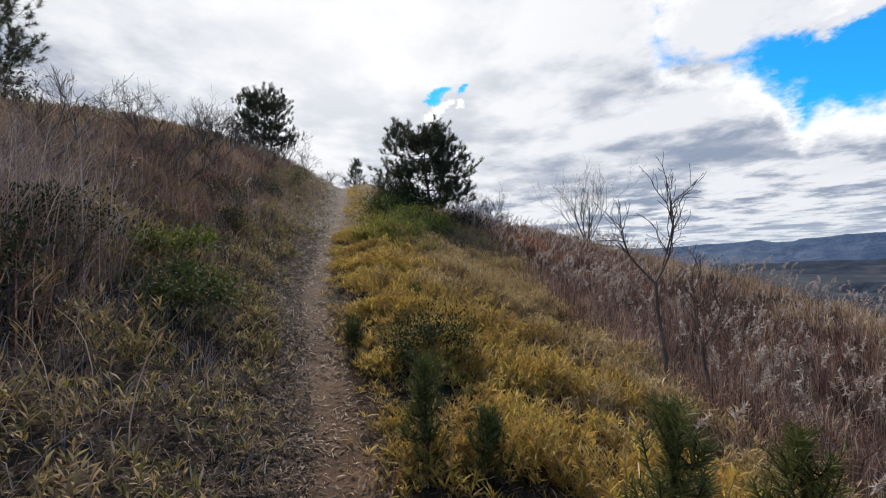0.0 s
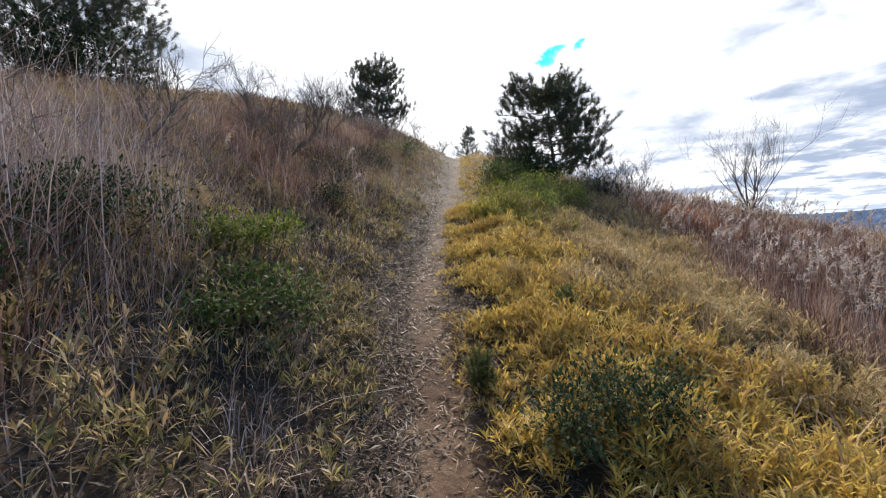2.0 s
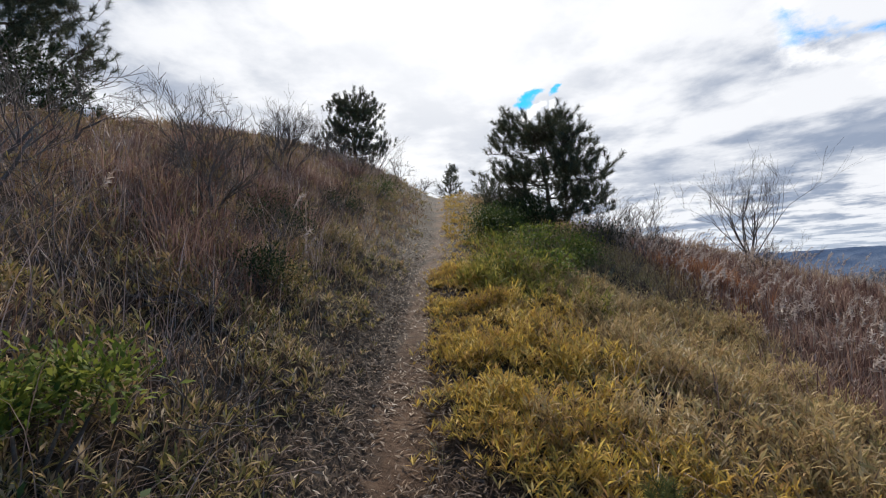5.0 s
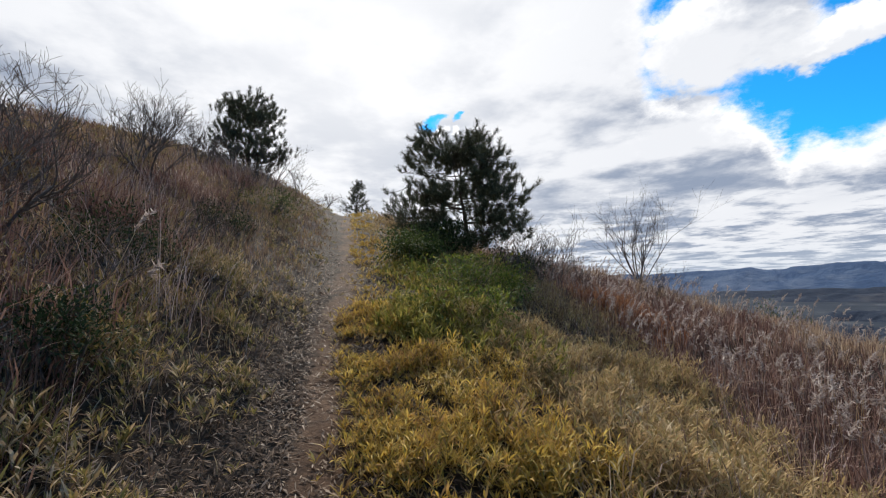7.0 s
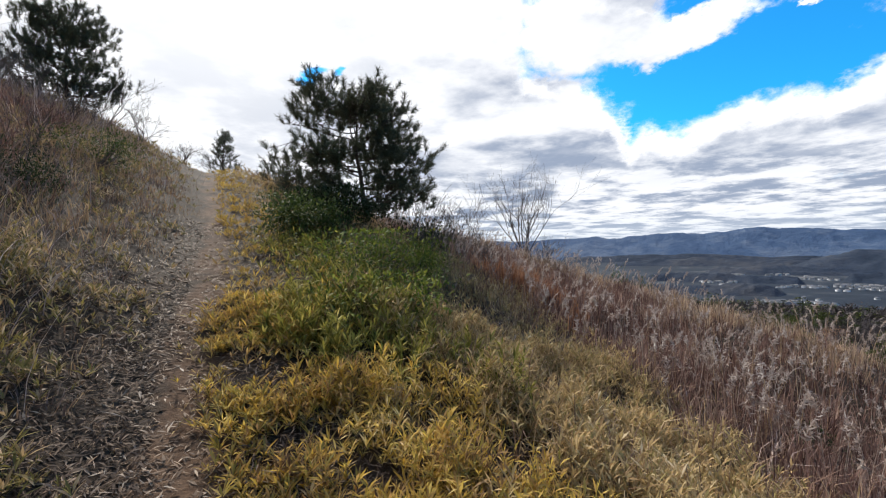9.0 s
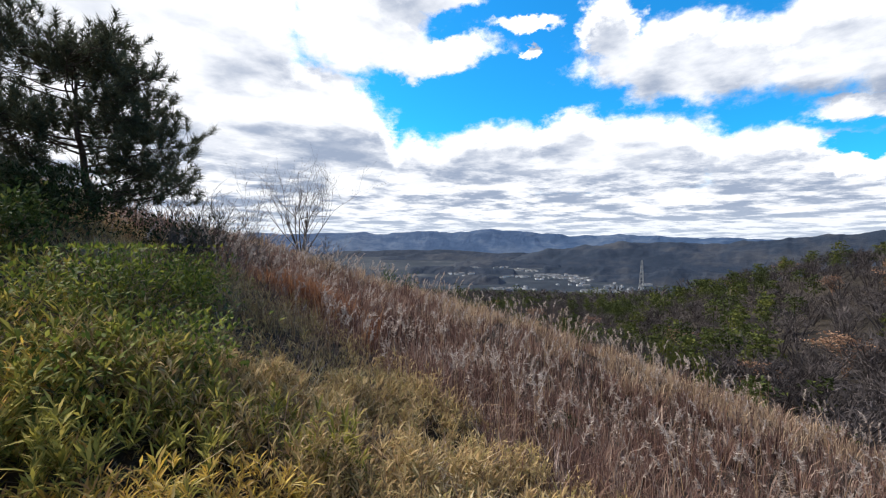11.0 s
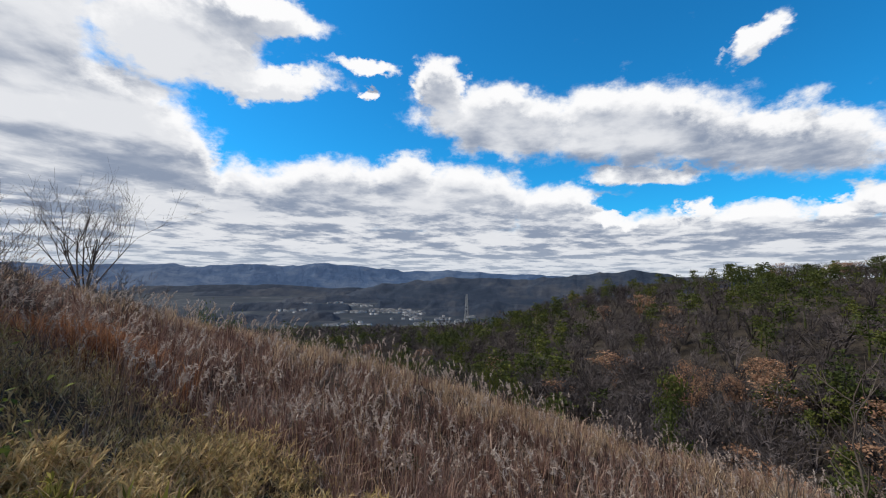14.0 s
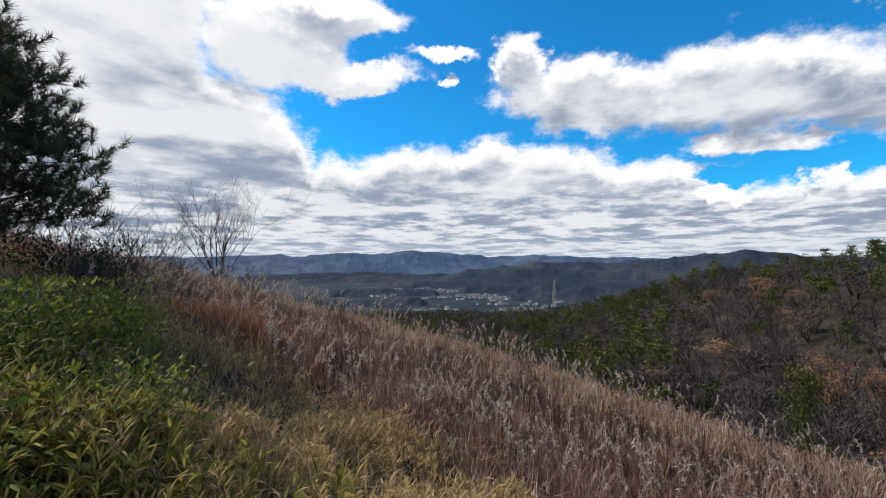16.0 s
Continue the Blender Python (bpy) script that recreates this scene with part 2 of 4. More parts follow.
def path_u(x, y):
    return np.asarray(x) - softly(y, PATH_Y, PATH_X)


def ground_z(x, y):
    x, y = np.asarray(x, float), np.asarray(y, float)
    u = path_u(x, y)
    rut = -0.05 * np.exp(-(u / 0.33) ** 2)
    near = softly(y, PATH_Y, PATH_Z) + softly(u, SIDE_U, SIDE_Z) + rut
    near = near + 0.05 * wobble(x, y, 1.7) * np.clip((np.abs(u) - 0.2) / 1.0, 0.15, 1) + 0.14 * wobble(x + 40, y, 6) * np.clip((np.abs(u) - 0.6) / 3, 0, 1)
    near = near + 0.75 * np.exp(-((u - 11) / 4.5) ** 2) * np.clip((18 - y) / 8, 0, 1)
    r = np.hypot(x - CX, y - CY)
    a = np.degrees(np.arctan2(x - CX, y - CY))
    crest_r = 175.0
    crest = CZ + crest_r * np.tan(np.radians(np.interp(a, CREST_A, CREST_E))) - 7.5
    t = np.clip((r - 55) / (crest_r - 55), 0, 1)
    bowl = -17 + (crest + 17) * np.sin(t * math.pi / 2) ** 1.15
    fall = np.interp(r, (175, 420, 600, 800, 1000, 1900, 2600, 5000), (0, 0.34, 0.58, 0.8, 1, 1, 1, 1))
    far = np.where(r < 175, bowl, crest + (-113 - crest) * fall)
    far = far + wobble(x, y, 70) * 2.2 * np.clip((r - 40) / 80, 0, 1) * np.clip((900 - r) / 500, 0, 1)
    m = np.clip((r - 22) / 26, 0, 1)
    m = m * m * (3 - 2 * m)
    return near * (1 - m) + far * m


def mesh_of(name, verts, faces, mats, smooth_faces=False, slots=None):
    """A mesh from arrays: verts (n, 3), faces (m, 3) or (m, 4)."""
    me = bpy.data.meshes.new(name)
    verts, faces = np.ascontiguousarray(verts, np.float32), np.ascontiguousarray(faces, np.int32)
    k = faces.shape[1]
    me.vertices.add(len(verts))
    me.vertices.foreach_set("co", verts.ravel())
    me.loops.add(faces.size)
    me.loops.foreach_set("vertex_index", faces.ravel())
    me.polygons.add(len(faces))
    me.polygons.foreach_set("loop_start", np.arange(0, faces.size, k, dtype=np.int32))
    if smooth_faces:
        me.polygons.foreach_set("use_smooth", np.ones(len(faces), bool))
    for m in mats:
        me.materials.append(m)
    if slots is not None:
        me.polygons.foreach_set("material_index", np.ascontiguousarray(slots, np.int32))
    me.update(calc_edges=True)
    return me


def sheet_faces(nx, ny):
    i = np.arange(nx * ny).reshape(ny, nx)
    return np.stack([i[:-1, :-1], i[:-1, 1:], i[1:, 1:], i[1:, :-1]], -1).reshape(-1, 4)


# the ground: one sheet, fine about the path and wide towards the horizon
side = np.sinh(np.linspace(-1, 1, 320) * 7.35) * 6.0 * 4600 / (6.0 * math.sinh(7.35))
gx, gy = np.meshgrid(side - 1.2, side + 6.0)
gz = ground_z(gx, gy)
gf = sheet_faces(320, 320)
mx_, my_ = gx.ravel()[gf].mean(1), gy.ravel()[gf].mean(1)
mr = np.hypot(mx_ - CX, my_ - CY)
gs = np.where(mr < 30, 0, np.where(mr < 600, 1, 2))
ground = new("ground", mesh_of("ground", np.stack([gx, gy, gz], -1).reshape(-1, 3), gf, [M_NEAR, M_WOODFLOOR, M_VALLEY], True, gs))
trod = ground.data.attributes.new("trodden", "FLOAT", "POINT")
gu = path_u(gx, gy).ravel()
trod.data.foreach_set("value", np.clip(1.15 - np.abs(gu - 0.06) / np.interp(gy, (5, 9), (0.42, 0.27)).ravel(), 0, 1).astype(np.float32))
tagged(ground, "hillside of brown earth and litter with a trodden path", "ground", kind="structure")


def mountain_range(name, label, a0, a1, radius, depth, profile, mat, rough, seed):
    """A ridge along an arc about the hill; profile: azimuths and the crest's height above the horizon, in degrees."""
    a = np.radians(np.arange(a0, a1, 0.16))
    v = np.linspace(-1, 1, 25)
    A, V = np.meshgrid(a, v)
    R = radius + depth * V + 0.0 * A
    x, y = CX + np.sin(A) * R, CY + np.cos(A) * R
    crest = radius * np.tan(np.radians(np.interp(np.degrees(A), *profile))) + CZ
    n = sum(wobble(x + seed * 977, y - seed * 311, radius * s) * q for s, q in ((0.22, 1.0), (0.09, 0.55), (0.035, 0.28), (0.014, 0.12)))
    base = -125.0
    fall = np.clip(1 - np.abs(V) ** 1.15, 0, 1)
    z = base + (crest - base) * fall + n * rough * np.clip(fall * 1.6, 0, 1)
    ob = new(name, mesh_of(name, np.stack([x, y, z], -1).reshape(-1, 3), sheet_faces(len(a), 25), [mat], True))
    return tagged(ob, label, "mountains", kind="structure")


# Ridges get their blue distance haze from the material colour, not from air.
mountain_range("backdrop_far_range", "distant mountain range tinted blue for haze", -20, 150, 3900, 620, ((-20, 20, 30, 36, 40, 44, 48, 52, 56, 60, 65, 70, 76, 82, 92, 150), (0.3, 0.4, 0.7, 1.0, 0.8, 1.2, 1.0, 1.35, 1.15, 1.1, 0.7, 0.8, 0.5, 0.55, 0.4, 0.4)), M_RIDGE_FAR, 13, 1)
mountain_range("backdrop_mid_range", "dark haze-tinted wooded ridge across the valley", 45, 150, 2300, 420, ((45, 54, 60, 66, 70, 80, 87, 91, 94, 97, 102, 150), (-3.4, -2.8, -1.6, -0.4, -0.1, -0.1, 0.2, 0.9, 1.3, 0.8, 0.3, 0.2)), M_RIDGE_NEAR, 12, 2)
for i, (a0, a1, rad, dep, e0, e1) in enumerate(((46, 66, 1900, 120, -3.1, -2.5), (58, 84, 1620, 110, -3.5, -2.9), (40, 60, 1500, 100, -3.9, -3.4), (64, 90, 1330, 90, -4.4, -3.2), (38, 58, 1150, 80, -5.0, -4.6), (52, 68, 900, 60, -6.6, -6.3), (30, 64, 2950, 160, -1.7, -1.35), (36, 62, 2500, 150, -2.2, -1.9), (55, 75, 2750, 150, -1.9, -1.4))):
    mountain_range("backdrop_valley_ridge_%d" % (i + 1), "low dark haze-tinted wooded ridge in the valley", a0, a1, rad, dep, ((a0, a0 + 3, (a0 + a1) / 2, a1 - 3, a1), (-7.5, e0, e1, e0, -7.5)), M_RIDGE_NEAR, 7, 3 + i)

# ---- growing things ----


class Soup:
    """Loose triangles, gathered into one mesh."""

    def __init__(self):
        self.v, self.f, self.n = [], [], 0

    def add(self, v, f):
        v = np.asarray(v, float).reshape(-1, 3)
        self.v.append(v)
        self.f.append(np.asarray(f).reshape(-1, 3) + self.n)
        self.n += len(v)

    def mesh(self, name, mat, soft=False):
        return mesh_of(name, np.concatenate(self.v), np.concatenate(self.f), [mat], soft)


def thing(name, x, y, label, category, group="", sink=0.03):
    e = new(name)
    e.location = (x, y, float(ground_z(x, y)) - sink)
    return tagged(e, label, category, group)


def part(name, soup, mat, parent, label="", soft=False):
    ob = new(name, soup.mesh(name, mat, soft))
    ob.parent = parent
    if label:
        ob["label"] = label
    return ob


def stuff(name, soup, mat, label, category):
    return tagged(new(name, soup.mesh(name, mat)), label, category, kind="stuff")


def unit(v):
    return v / np.maximum(np.linalg.norm(v, axis=-1, keepdims=True), 1e-9)


def tube(soup, pts, radii, sides=4):
    pts, radii = np.asarray(pts, float), np.asarray(radii, float)
    t = unit(np.gradient(pts, axis=0))
    ref = np.where(np.abs(t[:, 2:3]) > 0.9, np.array([[1.0, 0, 0]]), np.array([[0, 0, 1.0]]))
    a = unit(np.cross(t, ref))
    b = np.cross(t, a)
    ang = np.arange(sides) * 2 * math.pi / sides
    v = pts[:, None] + radii[:, None, None] * (np.cos(ang)[None, :, None] * a[:, None] + np.sin(ang)[None, :, None] * b[:, None])
    n = len(pts)
    i = np.arange(n * sides).reshape(n, sides)
    p, q = i[:-1], i[1:]
    pr, qr = np.roll(p, -1, 1), np.roll(q, -1, 1)
    soup.add(v, np.concatenate([np.stack([p, pr, qr], -1).reshape(-1, 3), np.stack([p, qr, q], -1).reshape(-1, 3)]))


def needles(soup, r, p0, p1, n, length, width):
    """Needles that stand out all along a shoot from p0 to p1."""
    p0, p1 = np.asarray(p0), np.asarray(p1)
    ax = unit(p1 - p0)
    s = r.uniform(0.0, 1.0, (n, 1))
    p = p0 + (p1 - p0) * s
    rad = unit(np.cross(r.normal(size=(n, 3)), ax))
    d = unit(ax * r.uniform(0.35, 1.0, (n, 1)) + rad * r.uniform(0.5, 1.0, (n, 1)))
    side = unit(np.cross(d, r.normal(size=(n, 3)))) * width / 2
    tip = p + d * length * r.uniform(0.7, 1.1, (n, 1))
    v = np.stack([p - side, p + side, tip], 1)
    soup.add(v, np.arange(3 * n))


def leaf_set(soup, base, d, length, width, droop, r):
    """Lance-shaped leaves from base along d: two triangles each, folded and drooping at the tip."""
    n = len(base)
    side = unit(np.cross(d, np.array([0, 0, 1.0])) + r.normal(size=(n, 3)) * 0.25) * (width / 2)[:, None]
    mid = base + d * (length * 0.42)[:, None] + np.array([0, 0, 1.0]) * (length * 0.05)[:, None]
    tip = base + d * length[:, None] - np.array([0, 0, 1.0]) * (length * droop)[:, None]
    v = np.stack([base, mid + side, mid - side, tip], 1)
    k = np.arange(n)[:, None] * 4
    f = np.concatenate([k + np.array([[0, 1, 2]]), k + np.array([[2, 1, 3]])], 1)
    soup.add(v, f)


def blade_set(soup, base, height, width, lean, heading, r):
    """Grass blades: a strip of two lengths that bends over."""
    n = len(base)
    lean = np.minimum(lean, 1.0 + 0.15 * r.uniform(size=n))
    h = np.stack([np.cos(heading), np.sin(heading), np.zeros(n)], -1)
    face = heading + r.uniform(-1.2, 1.2, n) + math.pi / 2
    w = np.stack([np.cos(face), np.sin(face), np.zeros(n)], -1) * (width / 2)[:, None]
    z = np.array([0, 0, 1.0])
    mid = base + z * (height * 0.6)[:, None] + h * (height * lean * 0.35)[:, None]
    tip = base + z * (height * (1 - 0.35 * np.clip(lean, 0, 1.6)))[:, None] + h * (height * lean)[:, None]
    v = np.stack([base - w, base + w, mid - w * 0.8, mid + w * 0.8, tip], 1)
    k = np.arange(n)[:, None] * 5
    f = np.concatenate([k + np.array([[0, 1, 3]]), k + np.array([[0, 3, 2]]), k + np.array([[2, 3, 4]])], 1)
    soup.add(v, f)


def arch_set(soup, base, height, width, reach, heading, r):
    """Long dead stems that rise and bow over: a tapering strip along a curve."""
    n, k = len(base), 6
    s = np.linspace(0, 1, k)
    h = np.stack([np.cos(heading), np.sin(heading), np.zeros(n)], -1)
    face = heading + r.uniform(-0.9, 0.9, n) + math.pi / 2
    w = np.stack([np.cos(face), np.sin(face), np.zeros(n)], -1) * (width / 2)[:, None]
    bow = np.clip(reach, 0.05, 0.9)
    up = (s[None] - 0.38 * bow[:, None] * s[None] ** 2.6) * height[:, None]
    out = (bow[:, None] * s[None] ** 2) * height[:, None]
    mid = base[:, None] + out[..., None] * h[:, None] + up[..., None] * np.array([0, 0, 1.0])
    taper = (1 - 0.75 * s)[None, :, None]
    v = np.stack([mid - w[:, None] * taper, mid + w[:, None] * taper], 2)
    i = np.arange(n * k * 2).reshape(n, k, 2)
    a, b, c, d = i[:, :-1, 0], i[:, :-1, 1], i[:, 1:, 1], i[:, 1:, 0]
    soup.add(v, np.concatenate([np.stack([a, b, c], -1).reshape(-1, 3), np.stack([a, c, d], -1).reshape(-1, 3)]))


def scatter(r, n, x0, x1, y0, y1):
    x, y = r.uniform(x0, x1, n), r.uniform(y0, y1, n)
    return x, y, path_u(x, y)


def off_walk(x, y):
    """Distance from the line walked."""
    t = np.clip(y, -0.5, 6.6)
    return np.hypot(x - softly(t, PATH_Y, PATH_X), y - t)


def tussocks(soup, r, x, y, blades, tall, width, lean, loose=0.05):
    """Tufts of grass: blades that fan out from one foot; tall and width are given for each tuft."""
    i = np.repeat(np.arange(len(x)), blades)
    m = len(i)
    ox, oy = r.normal(0, loose, m), r.normal(0, loose, m)
    bx, by = x[i] + ox, y[i] + oy
    drift = r.uniform(-3.14, 3.14, len(x))
    head = np.arctan2(oy + 0.5 * loose * np.sin(drift[i]), ox + 0.5 * loose * np.cos(drift[i])) + r.normal(0, 0.4, m)
    b = np.stack([bx, by, ground_z(bx, by) - 0.02], -1)
    blade_set(soup, b, tall[i] * r.uniform(0.55, 1.05, m), width[i] * r.uniform(0.6, 1.35, m), r.gamma(2.0, lean / 2, m), head, r)


def sasa(soup, r, x, y, tall, size, leaves):
    """Clumps of dwarf bamboo: each point a culm with a spray of leaves on top."""
    n = len(x)
    z = ground_z(x, y)
    top = np.stack([x, y, z], -1) + np.stack([r.normal(0, 0.05, n), r.normal(0, 0.05, n), tall], -1)
    i = np.repeat(np.arange(n), leaves)
    m = len(i)
    az = r.uniform(0, 6.28, m)
    upw = r.uniform(0.15, 1.9, m)
    d = unit(np.stack([np.cos(az), np.sin(az), upw], -1))
    b = top[i] - np.array([0, 0, 1.0]) * (r.uniform(0, 0.5, m) ** 1.5 * tall[i])[:, None]
    leaf_set(soup, b, d, size[i] * r.uniform(0.6, 1.15, m), size[i] * r.uniform(0.10, 0.155, m), r.uniform(0.0, 0.14, m), r)


M_SASA_GOLD = leafy("yellowed bamboo leaves", [(0.06, (0.10, 0.058, 0.032)), (0.2, (0.36, 0.215, 0.09)), (0.34, (0.56, 0.365, 0.06)), (0.47, (0.22, 0.19, 0.055)), (0.6, (0.44, 0.275, 0.10)), (0.76, (0.64, 0.455, 0.09)), (0.94, (0.74, 0.575, 0.30))], 0.35, 0.75, patch=2.2, patch_amount=0.4)
M_SASA_OLIVE = leafy("half-dry bamboo leaves", [(0.08, (0.08, 0.052, 0.028)), (0.26, (0.36, 0.235, 0.115)), (0.42, (0.28, 0.23, 0.085)), (0.58, (0.52, 0.36, 0.18)), (0.76, (0.42, 0.31, 0.14)), (0.95, (0.72, 0.58, 0.38))], 0.3, 0.75, patch=1.3, patch_amount=0.3)
M_SASA_GREEN = leafy("green bamboo leaves", [(0.05, (0.055, 0.048, 0.022)), (0.28, (0.15, 0.13, 0.045)), (0.46, (0.27, 0.225, 0.07)), (0.64, (0.37, 0.25, 0.12)), (0.95, (0.62, 0.48, 0.32))], 0.3, 0.8, patch=1.2, patch_amount=0.3)
M_SASA_FRESH = leafy("fresh bamboo leaves", [(0.05, (0.05, 0.055, 0.016)), (0.35, (0.16, 0.155, 0.032)), (0.6, (0.30, 0.265, 0.055)), (0.8, (0.43, 0.345, 0.09)), (0.97, (0.62, 0.50, 0.24))], 0.35, 0.7, patch=1.1, patch_amount=0.35)
M_SASA_BANK = leafy("faded bamboo leaves", [(0.08, (0.07, 0.05, 0.03)), (0.26, (0.17, 0.125, 0.06)), (0.46, (0.33, 0.22, 0.11)), (0.62, (0.22, 0.19, 0.07)), (0.8, (0.42, 0.30, 0.16)), (0.97, (0.62, 0.50, 0.34))], 0.3, 0.75, patch=0.8, patch_amount=0.4)
M_DRY = leafy("dry brown grass", [(0.08, (0.07, 0.045, 0.035)), (0.3, (0.195, 0.122, 0.086)), (0.5, (0.31, 0.205, 0.135)), (0.7, (0.42, 0.285, 0.15)), (0.92, (0.60, 0.48, 0.34))], 0.25, patch=1.1, patch_amount=0.4)
M_RED = leafy("reddish winter grass", [(0.12, (0.05, 0.028, 0.024)), (0.36, (0.135, 0.073, 0.06)), (0.6, (0.25, 0.15, 0.118)), (0.8, (0.38, 0.26, 0.20)), (0.96, (0.64, 0.52, 0.42))], 0.3, patch=0.9, patch_amount=0.42)
M_EMBER = leafy("rust-red grass", [(0.1, (0.10, 0.035, 0.018)), (0.5, (0.30, 0.125, 0.06)), (0.9, (0.50, 0.28, 0.15))], 0.35, patch=0.9, patch_amount=0.3)
M_PALE = leafy("pale golden grass", [(0.1, (0.17, 0.11, 0.075)), (0.5, (0.40, 0.275, 0.18)), (0.9, (0.64, 0.50, 0.35))], 0.35, patch=0.6, patch_amount=0.3)
M_GREYSTEM = leafy("grey dead stems", [(0.08, (0.09, 0.064, 0.058)), (0.4, (0.24, 0.172, 0.155)), (0.7, (0.39, 0.295, 0.265)), (0.95, (0.64, 0.54, 0.47))], 0.15, patch=0.9, patch_amount=0.35)
M_PLUME = leafy("silver grass plumes", [(0.0, (0.26, 0.20, 0.17)), (0.6, (0.45, 0.37, 0.32)), (1.0, (0.70, 0.63, 0.57))], 0.5)
M_SEED = leafy("brown seed heads", [(0.05, (0.17, 0.12, 0.10)), (0.55, (0.34, 0.26, 0.22)), (0.95, (0.58, 0.49, 0.42))], 0.35)
M_STRAW = leafy("fallen leaves and straw", [(0.05, (0.05, 0.03, 0.02)), (0.4, (0.13, 0.08, 0.05)), (0.75, (0.25, 0.17, 0.11)), (0.97, (0.50, 0.40, 0.30))], 0.1, patch=2.0, patch_amount=0.2)
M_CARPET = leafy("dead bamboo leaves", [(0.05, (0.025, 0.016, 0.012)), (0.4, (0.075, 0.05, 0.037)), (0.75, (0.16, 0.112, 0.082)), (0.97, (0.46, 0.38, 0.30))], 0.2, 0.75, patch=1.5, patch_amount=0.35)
M_PINE = leafy("pine needles", [(0.0, (0.03, 0.036, 0.024)), (0.5, (0.07, 0.078, 0.046)), (1.0, (0.14, 0.145, 0.08))], 0.15, patch=2.5, patch_amount=0.4)
M_PINE_YOUNG = leafy("young pine needles", [(0.0, (0.05, 0.062, 0.02)), (0.5, (0.10, 0.11, 0.034)), (1.0, (0.19, 0.18, 0.06))], 0.2, patch=3, patch_amount=0.3)
M_SHRUB = leafy("evergreen shrub leaves", [(0.0, (0.02, 0.038, 0.013)), (0.5, (0.05, 0.075, 0.02)), (0.85, (0.10, 0.125, 0.03)), (1.0, (0.19, 0.20, 0.06))], 0.3, 0.7, patch=4, patch_amount=0.4)
M_SHRUB_DARK = leafy("dark shrub leaves", [(0.0, (0.012, 0.022, 0.012)), (0.6, (0.028, 0.045, 0.018)), (1.0, (0.06, 0.08, 0.03))], 0.2, 0.85, patch=4, patch_amount=0.4)
M_SHRUB_BRIGHT = leafy("fresh green shrub leaves", [(0.05, (0.025, 0.045, 0.011)), (0.45, (0.095, 0.125, 0.022)), (0.8, (0.22, 0.235, 0.04)), (1.0, (0.38, 0.36, 0.09))], 0.35, 0.7, patch=4, patch_amount=0.35)
M_OAK = leafy("withered oak leaves", [(0.0, (0.14, 0.075, 0.047)), (0.5, (0.25, 0.142, 0.09)), (1.0, (0.37, 0.235, 0.155))], 0.25, patch=0.3, patch_amount=0.3)
M_WOODTWIG = leafy("bare woodland twigs", [(0.0, (0.026, 0.022, 0.023)), (0.5, (0.06, 0.051, 0.052)), (1.0, (0.135, 0.117, 0.116))], 0.0, 0.9, patch=0.16, patch_amount=0.72)
M_WOODPINE = leafy("woodland pine foliage", [(0.0, (0.014, 0.022, 0.009)), (0.5, (0.05, 0.064, 0.018)), (1.0, (0.13, 0.135, 0.03))], 0.15, 0.8, patch=0.2, patch_amount=0.65)

# -- undergrowth beside the path --
r = np.random.default_rng(11)

gold, olive, green, tired, fresh = Soup(), Soup(), Soup(), Soup(), Soup()
x, y, u = scatter(r, 215000, -12.5, 6.5, -3, 24)
x2, y2, u2 = scatter(r, 120000, -4.0, 3.6, 0.8, 9.5)
x, y, u = np.append(x, x2), np.append(y, y2), np.append(u, u2)
d = off_walk(x, y)
n1, n2 = wobble(x, y, 2.6), wobble(x + 91, y + 17, 1.3)
edge = np.interp(y, (4, 8, 12), (0.32, 0.22, 0.16)) + 0.09 * n2 + 0.08 * r.normal(size=len(x))
keep = r.uniform(size=len(x)) < np.clip(1.2 - d / 13, 0.16, 1) * np.clip(np.where(u > 0, 0.40, 0.30) + 0.9 * wobble(x + 13, y + 5, 0.62) + np.where(u > 0, 0.25, 0.5) * wobble(x + 5, y + 77, 1.5), 0.02, 1)
fresh_w = keep & (u > 0.6 + 0.25 * n2) & (u + 0.4 * n1 < 1.75) & (y > 8.3 + 0.7 * n1) & (y < 12) & (r.uniform(size=len(x)) < np.clip(0.55 + 0.5 * n2, 0.15, 0.85))
under_w = keep & (u > edge - 0.05) & (u < 3) & (d < 5) & (r.uniform(size=len(x)) < 0.3)
gold_w = keep & ~fresh_w & (u > edge) & (u + 0.5 * n1 < np.interp(y, (0, 3, 6, 9, 14, 24), (2.6, 2.6, 2.0, 1.2, 0.9, 0.7))) & (n2 < 0.75)
olive_w = keep & (u > edge) & ~gold_w & ~fresh_w & (u + 0.35 * n1 < 3.8 + np.interp(y, (5, 8, 11), (-0.4, 0.1, 1.1)))
green_w = keep & (u < -np.interp(y, (4, 8, 12), (0.36, 0.24, 0.16))) & (r.uniform(size=len(x)) < np.clip((-u - 0.2) / 1.0, 0.08, 0.5) * np.interp(y, (2.5, 4.5), (0.5, 0.8))) & (u > -2.7 + 1.0 * n1) & (n1 + 0.6 * n2 < 0.6)
tired_w = keep & (u < -1.2 + 0.6 * n2) & ~green_w & (u > -10.5) & (r.uniform(size=len(x)) < np.clip(0.42 + 0.5 * n1, 0.12, 0.8) * np.interp(-u, (1.5, 3.0), (0.45, 1.0)))
